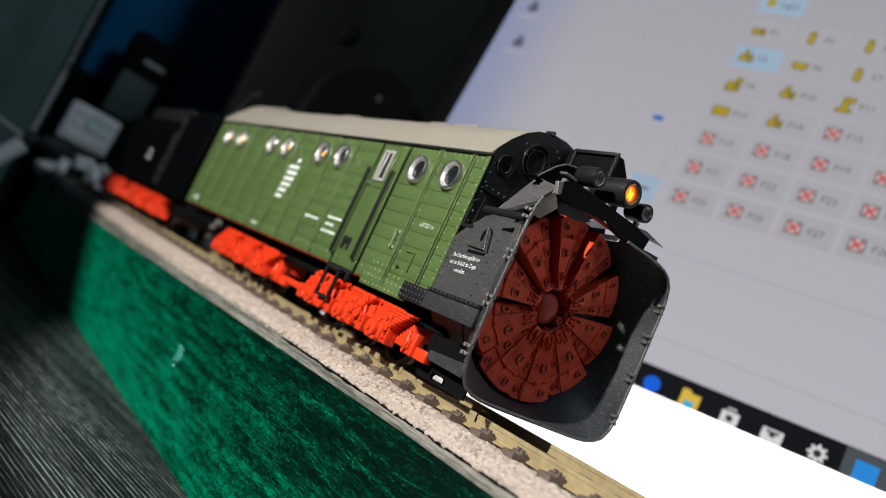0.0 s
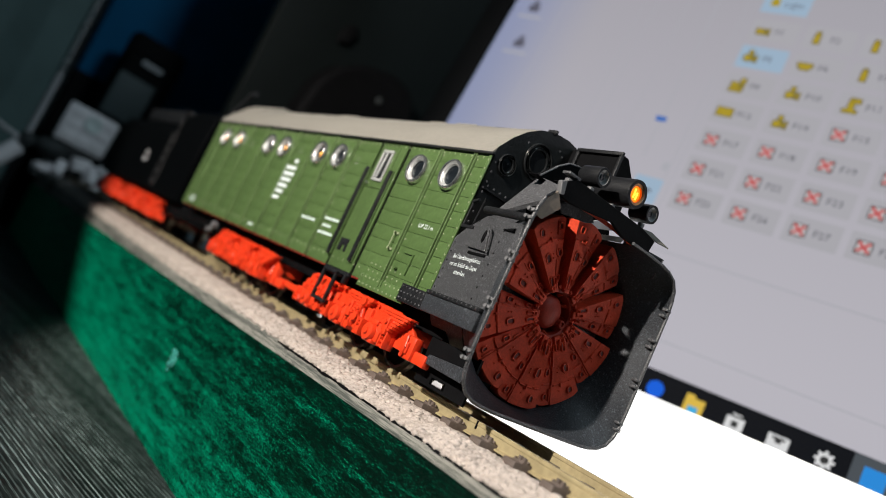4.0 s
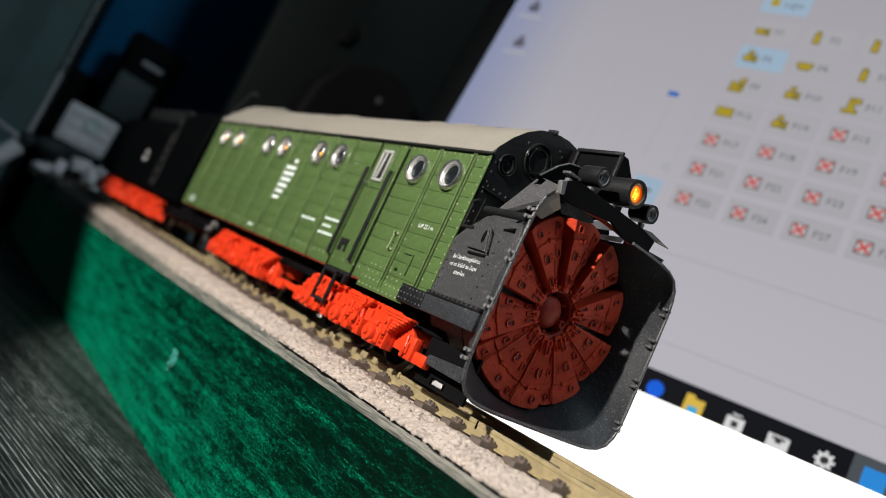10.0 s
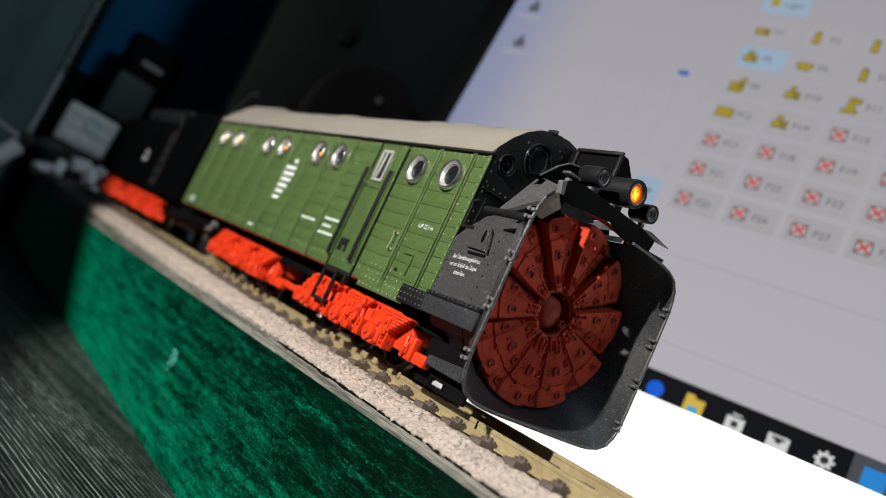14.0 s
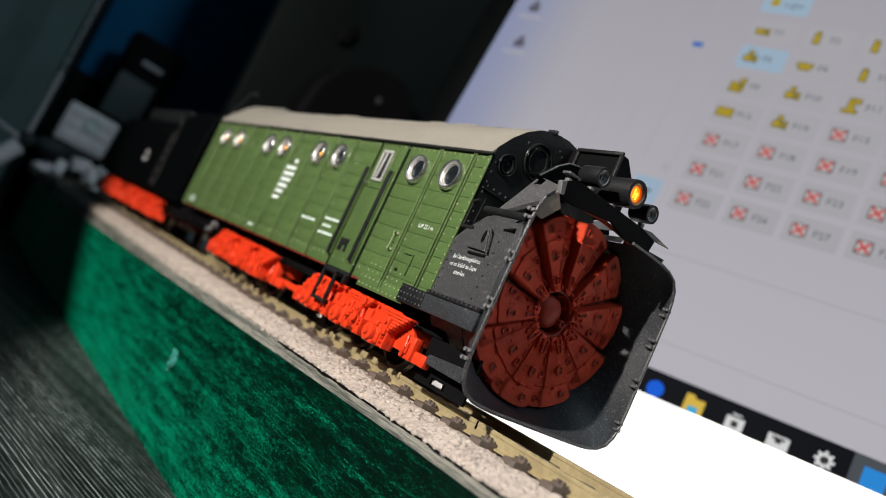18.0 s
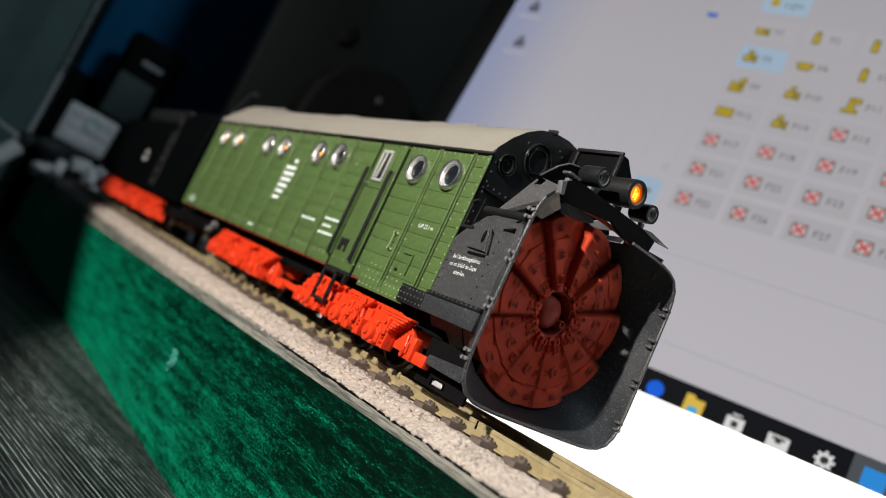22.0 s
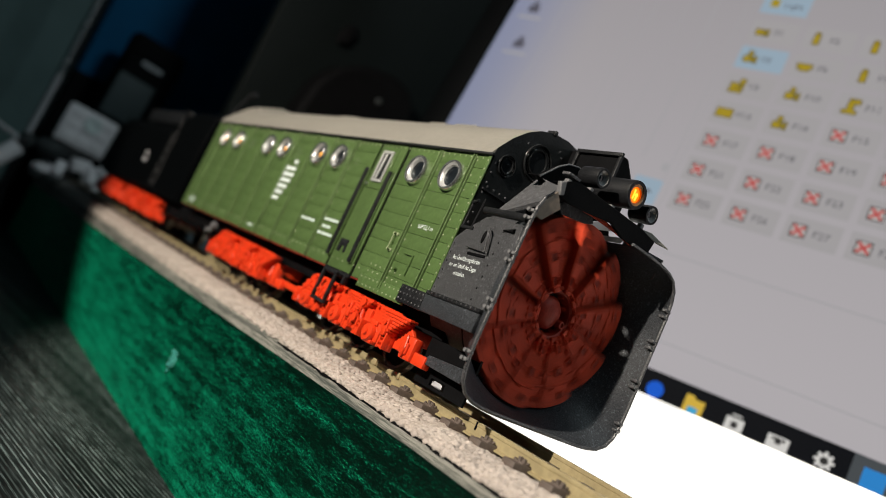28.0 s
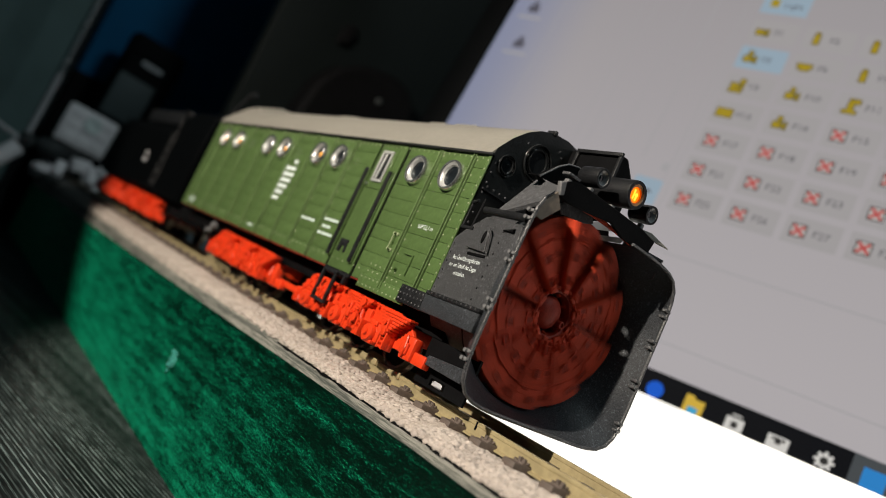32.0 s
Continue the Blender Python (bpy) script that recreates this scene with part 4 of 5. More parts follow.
def hood(th):
    """The blower housing: a drum that opens to a squarish mouth."""
    drum, mouth = ring_points("drum"), ring_points("mouth")
    def shell(grow):
        bm_rings = []
        for t, x in ((0.0, 13.0), (0.04, 14.0), (0.15, 16.0), (0.5, 19.0), (1.0, 22.7)):
            ring = []
            for (a, b), (c, d) in zip(drum, mouth):
                y, z = a + (c - a) * t, b + (d - b) * t
                v = Vector((y, z - HUBZ))
                v = v * (1 + grow / v.length)
                ring.append((x, v.x, HUBZ + v.y))
            bm_rings.append(ring)
        return bm_rings
    bm = bmesh.new()
    inner = [[bm.verts.new(p) for p in r] for r in shell(0.0)]
    outer = [[bm.verts.new(p) for p in r] for r in shell(0.25)]
    n = len(inner[0])
    # the top of the mouth stays open between the side wings
    skip = {i for i in range(n) if 71 < 360 * (i + 0.5) / n < 134}
    for rings, flip in ((inner, True), (outer, False)):
        for j, (p, q) in enumerate(zip(rings, rings[1:])):
            for i in range(n):
                if i in skip:
                    continue
                f = (p[i], p[(i + 1) % n], q[(i + 1) % n], q[i])
                bm.faces.new(f[::-1] if flip else f)
    for i in range(n):
        if i not in skip:
            bm.faces.new((inner[-1][i], inner[-1][(i + 1) % n], outer[-1][(i + 1) % n], outer[-1][i]))
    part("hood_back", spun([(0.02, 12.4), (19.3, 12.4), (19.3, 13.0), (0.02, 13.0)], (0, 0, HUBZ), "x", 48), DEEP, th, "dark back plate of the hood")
    part("blower_hood", bm, HOOD, th, "black blower hood round the cutter wheel")
    bm = bmesh.new()
    for i in range(n):
        if not (mouth[i][1] > 90.6 and -19.5 < mouth[i][0] < 6.0):
            (a, b), (c, d) = mouth[i], mouth[(i + 1) % n]
            rod((22.7, a, b), (22.7, c, d), 0.34, bm, 8)
    part("hood_rim", bm, SHEET, th, "thin grey rim round the mouth of the hood")
    # cheek plates and beams, flaring out to the mouth
    def flare(bm, s):
        for v in bm.verts:
            v.co.y = s * (v.co.y + (3.4 if s > 0 else 0.2) + 0.18 * max(0.0, v.co.x))
        if s < 0:
            bmesh.ops.recalc_face_normals(bm, faces=bm.faces)
        return bm
    for s in (-1,):
        out = [(0.1, 67.8), (19.5, 68.2), (22.4, 69.0), (22.3, 78.0), (21.2, 84.5), (8.4, 85.2), (2.9, 82.2), (0.1, 80.0)]
        part("cheek_plate", flare(slab(out, "y", 16.2, 17.0, bev=0.12), s), SHEET, th, "grainy dark grey cheek plate")
        part("beam_plate", flare(box(-8.7, 0.0, 16.0, 17.6, 64.1, 67.8, 0.12), s), BLACK, th, "black riveted end plate of the beam")
        bm = box(0.0, 20.9, 16.0, 17.6, 64.2, 67.8, 0.12)
        part("side_beam", flare(bm, s), HOOD, th, "riveted dark side beam")
        part("beam_cap", flare(box(0.2, 21.0, 16.4, 17.9, 67.7, 68.5, 0.12), s), BLACK, th)
    for s in (-1, 1):
        out = [(3.7, 55.4), (16.4, 55.2), (16.8, 57.9), (5.4, 57.3)]
        part("skid", slab(out, "y", s * 15.0, s * 12.8, bev=0.1), HOOD, th, "dark skid plate over the rail")
    def riv(pts, m, name):
        bm = dome_set(pts, 0.25, "-y")
        for v in bm.verts:
            v.co.y -= 0.2 + 0.18 * max(0.0, v.co.x)
        part(name, bm, m, th)
    riv([(x, -17.62, z) for x in np.arange(-8.0, -0.2, 1.25) for z in (64.8, 66.0, 67.2)], SHEET, "beam_rivets")
    riv([(x, -17.9, 68.15) for x in np.arange(1, 20.6, 1.7)], SHEET, "cap_rivets")
    riv([(1.0, -17.0, z) for z in np.arange(69.5, 80, 1.9)] + [(15.6 + 0.05 * (z - 69), -17.0, z) for z in np.arange(69.6, 83, 2.2)] + [(x, -17.0, 84.0) for x in (4.6, 6.6)], BLACK, "cheek_rivets")
    bm = slab([(6.6, 78.6), (13.6, 78.2), (11.8, 83.0), (10.4, 83.0)], "y", -17.5, -17.0, bev=0.08)
    rod((14.6, -17.5, 78.0), (13.4, -17.8, 82.2), 0.22, bm, 6)
    rod((13.4, -17.8, 82.2), (11.8, -17.6, 83.2), 0.22, bm, 6)
    def skew(bm):
        for v in bm.verts:
            v.co.y -= 0.2 + 0.18 * max(0.0, v.co.x)
        return bm
    part("jack_point", skew(bm), SHEET, th, "small triangular jacking plate")
    part("jack_eye", skew(ball((11.4, -17.5, 81.0), 1.1, squash=(0.5, 0.3, 1.2))), DEEP, th)
    part("jack_slot", skew(box(7.6, 14.0, -17.25, -17.0, 77.3, 77.8, 0.05)), DEEP, th)
    part("cheek_bolt", skew(rod((16.2, -17.2, 83.0), (19.8, -17.2, 83.1), 0.1, n=8, r2=0.42)), DEEP, th)
    part("hand_rail", skew(rod((7.0, -17.0, 86.4), (21.2, -16.6, 85.9), 0.75, n=12)), BLACK, th, "black tube along the cheek top")
    bm = rod((1.2, -17.0, 82.5), (1.3, -17.0, 88.2), 0.3, n=8)
    rod((4.6, -17.0, 82.4), (5.2, -17.0, 88.6), 0.2, bm, 6)
    box(0.6, 5.6, -17.2, -16.4, 82.2, 82.8, 0.05, bm=bm)
    rod((1.2, -17.1, 87.6), (3.2, -17.1, 88.2), 0.35, bm, 8)
    part("stay_rod", skew(bm), BLACK, th)
    for words, x, z, wide in (("Bei \u00dcberf\u00fchrungsfahrten", 2.9, 75.9, 10.4), ("nur am Schlu\u00df des Zuges", 2.7, 74.4, 10.4), ("einstellen", 5.6, 72.9, 4.2)):
        bm = lettering(words, 0.86)
        most = max(v.co.x for v in bm.verts)
        bmesh.ops.scale(bm, vec=(wide / most, 1, 1), verts=bm.verts)
        place_words(bm, x, -17.05, z)
        part("cheek_writing", skew(bm), LETTER, th, "white lettering on the cheek plate")
    # top wings: sloped deflectors to both sides and the visor across the mouth
    for s in (-1, 1):
        tri = [Vector((9.9, s * 18.8, 86.1)), Vector((12.5, s * 14.5, 96.0)), Vector((22.0, s * 16.6, 93.8)), Vector((20.2, s * 18.4, 90.3))]
        bm = bmesh.new()
        up = [bm.verts.new(p) for p in tri]
        dn = [bm.verts.new(p + Vector((0.1, -s * 0.5, -0.5))) for p in tri]
        bm.faces.new(up), bm.faces.new(dn[::-1])
        for i in range(4):
            bm.faces.new((up[i], dn[i], dn[(i + 1) % 4], up[(i + 1) % 4]))
        bmesh.ops.recalc_face_normals(bm, faces=bm.faces)
        part("deflector_wing", bm, WINGGREY, th, "sloped grainy deflector wing")
        if s < 0:
            part("corner_flap", slab([(s * 21.2, 86.8), (s * 20.7, 89.2), (s * 18.0, 92.6), (s * 15.8, 90.2), (s * 18.9, 86.7)], "x", 22.3, 22.6, bev=0.08), FLAP, th, "bent beige flap at the corner of the mouth")
    bm = slab([(-17.2, 92.1), (-14.4, 91.9), (-9.8, 92.5), (-2.0, 93.7), (2.2, 92.5), (10.9, 92.6), (11.6, 95.7), (6.8, 96.4), (-14.4, 96.4), (-17.8, 94.5)], "x", 21.4, 22.2, bev=0.15)
    part("visor", bm, DEEP, th, "black hinged visor over the cutter mouth")
    tip = bmesh.new()
    pts = [Vector(p) for p in ((21.5, 7.0, 96.5), (22.3, 11.6, 95.8), (22.6, 15.6, 96.1), (21.8, 10.0, 97.0))]
    for o in (Vector((0, 0, 0)), Vector((-0.3, 0.5, -0.1))):
        tip.faces.new([tip.verts.new(p + o) for p in pts])
    bmesh.ops.bridge_loops(tip, edges=tip.edges)
    bmesh.ops.recalc_face_normals(tip, faces=tip.faces)
    part("visor_tip", tip, TIP, th, "pale under flap at the visor end")
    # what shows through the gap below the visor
    # added masking plates: one slot lets the lamp shine on the blade sides
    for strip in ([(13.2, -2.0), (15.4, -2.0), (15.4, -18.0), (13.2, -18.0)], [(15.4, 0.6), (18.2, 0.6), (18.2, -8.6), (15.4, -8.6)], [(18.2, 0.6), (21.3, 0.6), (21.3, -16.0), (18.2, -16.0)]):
        part("chute_roof", slab(strip, "z", 95.05, 95.15), DEEP, th, "added black plate masking the lamp over the wheel")
    part("chute_lip", slab([(2.6, 92.2), (9.6, 94.6), (11.2, 94.9), (10.4, 93.6), (4.6, 91.9)], "x", 14.9, 15.2), FLAP, th, "beige lip of the chute behind the wheel")
    part("chute_edge", slab([(0.4, 93.6), (4.2, 95.8), (10.2, 95.8), (3.4, 93.5)], "x", 13.6, 13.9), GREY, th, "light grey edge of the chute")
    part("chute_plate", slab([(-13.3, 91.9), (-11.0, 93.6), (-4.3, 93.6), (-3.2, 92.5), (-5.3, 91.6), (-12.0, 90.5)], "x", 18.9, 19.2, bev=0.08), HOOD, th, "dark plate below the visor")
    # scattered red light under the visor, painted as a thin red strip
    part("visor_lip", slab([(-12.8, 92.5), (-6.1, 93.0), (1.1, 93.0), (7.0, 92.6), (7.4, 93.2), (1.1, 93.7), (-6.1, 93.7), (-12.8, 93.2)], "x", 20.6, 20.9), RUST, th, "red strip painting the glow under the visor")
    bm = bmesh.new()
    for p in ((21.6, -16.0, 95.2), (21.4, -10.0, 96.4), (21.4, -3.2, 96.2), (21.4, 6.6, 96.8)):
        box(p[0] - 0.5, p[0] + 0.5, p[1] - 0.5, p[1] + 0.5, p[2] - 0.6, p[2] + 0.6, 0.12, bm=bm)
    part("visor_hinge", bm, BRACKET, th)
    part("visor_cheek", slab([(-18.3, 94.4), (-17.4, 92.2), (-16.4, 92.6), (-17.0, 95.0)], "x", 21.6, 22.6, bev=0.12), BRACKET, th, "pale edge at the visor corner")
    part("visor_flange", box(20.6, 22.4, -17.2, -14.0, 96.3, 96.8, 0.1), WINGGREY, th)
    arch = [(-13.0, 88.0), (-14.6, 96.2), (-11.3, 99.8), (-9.1, 101.4), (-6.5, 102.1), (-3.8, 102.1), (0.0, 101.4), (5.0, 99.0), (9.0, 95.0), (12.0, 90.0), (0, 86)]
    bm = bmesh.new()
    for p, q in zip(arch[1:7], arch[2:8]):
        rod((12.6, *p), (12.6, *q), 0.22, bm, 8)
    part("arch_edge", bm, WINGGREY, th, "grey edge of the chute plate")
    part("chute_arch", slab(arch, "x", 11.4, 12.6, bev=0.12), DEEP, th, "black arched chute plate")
    # lamp carrier and its three lamps
    part("lamp_carrier", slab([(1.9, 97.0), (1.9, 109.4), (4.2, 109.4), (8.2, 105.6), (8.2, 97.0)], "x", 0.0, 14.0, bev=0.2), DEEP, th, "black box carrying the headlamps")
    part("carrier_frame", frame_y(1.2, 1.9, 2.0, 14.6, 97.5, 109.6, 0.8), BLACK, th)
    def headlamp(y, z, x0, x1, r, lit):
        prof = [(r * 0.8, x0), (r * 0.98, x0 + 0.5), (r, x1 - 0.5), (r * 0.96, x1), (r * 0.74, x1), (r * 0.70, x1 - 0.5), (r * 0.6, x1 - 1.0), (0.05, x1 - 1.4)]
        lamp_body = part("headlamp", spun(prof, (0, y, z), "x", 32), BLACK, th, "lit orange headlamp in a black housing" if lit else "small unlit headlamp", origin=(x1, y, z))
        if lit:
            part("lens_ring", spun([(r * 0.55, x1 - 0.75), (r * 0.55, x1 - 0.3), (r * 0.74, x1 - 0.15), (r * 0.74, x1 - 0.75), (r * 0.55, x1 - 0.75)], (0, y, z), "x", 32), COPPER, lamp_body)
            part("lens", spun([(0.02, x1 - 0.55), (r * 0.4, x1 - 0.6), (r * 0.55, x1 - 0.75), (r * 0.55, x1 - 0.95)], (0, y, z), "x", 28), BULB, lamp_body, "glowing orange lens")
            bm = box(x1 - 0.62, x1 - 0.42, y - 0.55, y - 0.2, z - 0.9, z + 1.0, 0.05)
            box(x1 - 0.62, x1 - 0.42, y + 0.15, y + 0.6, z - 1.0, z + 0.5, 0.05, bm=bm)
            box(x1 - 0.62, x1 - 0.42, y - 0.5, y + 0.7, z - 0.1, z + 0.2, 0.05, bm=bm)
            part("filament", bm, BULBHOT, lamp_body)
        else:
            part("lens", spun([(0.02, x1 - 0.7), (r * 0.3, x1 - 0.75), (r * 0.3, x1 - 1.0)], (0, y, z), "x", 20), GLASS, lamp_body)
            part("reflector", spun([(r * 0.28, x1 - 0.9), (r * 0.34, x1 - 0.6), (r * 0.44, x1 - 0.62), (r * 0.5, x1 - 0.4), (r * 0.68, x1 - 0.2), (r * 0.76, x1 - 0.05), (r * 0.8, x1 - 0.2), (r * 0.8, x1 - 1.0), (r * 0.28, x1 - 0.9)], (0, y, z), "x", 28), REFLECT, lamp_body, "dull grey reflector")
    headlamp(0.4, 100.8, 13.5, 23.0, 2.85, True)
    headlamp(-7.9, 100.0, 16.2, 21.4, 1.95, False)
    headlamp(8.6, 100.1, 16.5, 21.4, 1.95, False)
    # knife brackets along both edges of the mouth
    for s, zs in ((-1, (86.6, 78.6, 69.9, 60.6)), (1, (84.6, 77.6, 68.9, 59.6))):
        for z in zs:
            bm = bmesh.new()
            for dz in (-0.7, 0.7):
                yo = 21.2 if s < 0 else 23.1
                far = 0.95 if s < 0 else 1.9
                rod((21.9, s * yo, z + dz), (21.9, s * (yo + far), z + dz), 0.36 if s < 0 else 0.5, bm, 10)
                box(21.3, 22.9, min(s * (yo - 0.4), s * (yo + 0.6)), max(s * (yo - 0.4), s * (yo + 0.6)), z + dz - 0.27, z + dz + 0.27, 0.08, bm=bm)
            part("knife_bracket", bm, BRACKET if s < 0 else SHEET, th)


def frame_y(ya, yb, x0, x1, z0, z1, w):
    bm = box(x0, x1, ya, yb, z1 - w, z1, 0.12)
    box(x0, x0 + w, ya, yb, z0, z1 - w, 0.12, bm=bm)
    box(x1 - w, x1, ya, yb, z0, z1 - w, 0.12, bm=bm)
    return bm


TIP = mat("pale grey flap", (0.19, 0.18, 0.155), 0.6, grain=0.1, size=0.0005)
COPPER = mat("copper coloured ring", (0.45, 0.22, 0.10), 0.35, metal=0.7, grain=0.1, size=0.0006)


def snow_blower():
    th = thing("snow_blower_wagon", -70, 0, 50.5, "green model snow blower wagon with red bogies and cutter wheel", "model wagon")
    wagon_body(th)
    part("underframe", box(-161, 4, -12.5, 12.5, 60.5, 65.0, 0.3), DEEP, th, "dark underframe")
    # added dark blocks that hide the glowing panel behind the wheels
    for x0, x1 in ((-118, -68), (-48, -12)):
        part("gear_casing", box(x0, x1, -5.5, 5.5, 51.6, 61.0, 0.5), DEEP, th, "added dark block closing the gap between the wheels")
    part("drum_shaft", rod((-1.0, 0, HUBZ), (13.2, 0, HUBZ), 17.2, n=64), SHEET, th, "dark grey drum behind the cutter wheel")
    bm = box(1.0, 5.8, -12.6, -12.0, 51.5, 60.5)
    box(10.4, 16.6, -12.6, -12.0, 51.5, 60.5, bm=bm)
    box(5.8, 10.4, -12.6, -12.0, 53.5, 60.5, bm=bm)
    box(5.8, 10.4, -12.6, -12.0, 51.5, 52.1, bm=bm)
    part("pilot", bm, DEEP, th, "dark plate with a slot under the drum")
    part("white_plate", slab([(6.6, 52.3), (9.9, 52.3), (9.7, 53.3), (7.2, 53.4)], "y", -12.9, -12.5, bev=0.2), GREY, th, "small white plate under the drum")
    bogie(th, -51.5, 2.5, (-44.0, -28.6, -13.2))
    bogie(th, -120.5, -65.5, (-112.0, -96.6, -81.2))
    part("brake_bar", box(-66, -51, -14.6, -13.8, 55.3, 57.0, 0.2), ORANGE, th, "red bar between the bogies")
    step = part("step", frame_of(-40.4, -33.8, 56.6, 64.6, 0.8, -18.4, -17.6), BLACK, th, "black step ladder below the door")
    part("step_bracket", box(-40.4, -33.8, -17.6, -16.0, 63.6, 64.6, 0.15), BLACK, step)
    part("step_stop", box(-31.8, -30.8, -17.6, -16.2, 62.4, 65.2, 0.15), BLACK, step)
    part("step_rail", box(-42, -30, -17.4, -16.4, 64.3, 65.1, 0.1), BLACK, step)
    wheel = cutter_wheel(th)
    hood(th)
    rod_b = rod((-162, 0, 59.5), (-172, 0, 59.5), 1.0)
    part("coupler", rod_b, DEEP, th)
    bm = rod((-125, -15, 62), (-125, -16.5, 62), 1.3)
    rod((-128, -15, 60), (-128, -16.5, 60), 0.9, bm)
    part("buffer", bm, BRACKET, th)
    return th, wheel


def tender():
    th = thing("tender", -240, 0, 50.5, "black model steam tender with red bogies coupled behind the wagon", "model wagon")
    prof = [(-15.5, 63.5), (-16.2, 65.0), (-16.2, 90.0), (-14.2, 95.5), (-9.0, 97.5), (9.0, 97.5), (14.2, 95.5), (16.2, 90.0), (16.2, 65.0), (15.5, 63.5)]
    part("tank", slab(prof, "x", -315, -214, bev=0.3), JETBLACK, th, "black tender tank")
    part("coal_board", box(-290, -222, -12, 12, 97.0, 103.5, 0.5), BLACK, th)
    cab = [(-15.8, 63.5), (-16.4, 85.0), (-15.4, 99.5), (-11.0, 104.0), (0, 106.0), (11.0, 104.0), (15.4, 99.5), (16.4, 85.0), (15.8, 63.5)]
    part("cab", slab(cab, "x", -213, -174, bev=0.3), JETBLACK, th, "black cab with a rounded roof")
    bm = rod((-211.5, -16.0, 66), (-211.5, -16.6, 98), 0.4, n=8)
    rod((-216.5, -16.4, 66), (-216.5, -16.4, 90), 0.35, bm, 8)
    for z in range(68, 88, 5):
        rod((-211.5, -16.6, z), (-216.5, -16.6, z), 0.3, bm, 6)
    part("ladder", bm, BLACK, th, "thin dark ladder")
    bm = rod((-172.5, -12, 104.2), (-166.0, -10.5, 113.2), 0.7, n=8)
    rod((-166, -10.5, 113.2), (-163, -9.5, 114.4), 0.9, bm, 8)
    part("whistle", bm, BLACK, th, "small pipe over the cab roof")
    part("tank_edge", rod((-219, -14.5, 96), (-214, -15.6, 102.5), 0.5), BLACK, th)
    part("tank_mark", bars([(-245, -240, 78.6, 80.4, -16.25), (-245.5, -238.5, 75.4, 77.2, -16.25)]), GREY, th)
    bogie(th, -307, -257, (-298, -282, -266))
    bogie(th, -255, -186, (-244, -222, -198))
    part("tender_frame", box(-316, -172, -12, 12, 58, 63.6, 0.3), DEEP, th)
    return th


WAGON, WHEEL = snow_blower()
tender()


# ---- the monitor ----
U, V = Vector((0.927, 0.374, 0.009)).normalized(), Vector((0.070, -0.130, -0.989))
V = (V - U * V.dot(U)).normalized()
NV = U.cross(V)
SCREEN = Matrix((( U.x, -V.x, -NV.x, -56.83), (U.y, -V.y, -NV.y, 117.35), (U.z, -V.z, -NV.z, 170.08), (0, 0, 0, 1)))
LIT = (0.388, 0.374, 0.410)


def sp(u, v, h=0.0):
    return SCREEN @ Vector((u, -v, h))


def flat(u0, u1, v0, v1, h, thick=0.12, bm=None):
    bm = bm or bmesh.new()
    box(u0, u1, -v1, -v0, h - thick, h, bm=bm, m=SCREEN)
    return bm


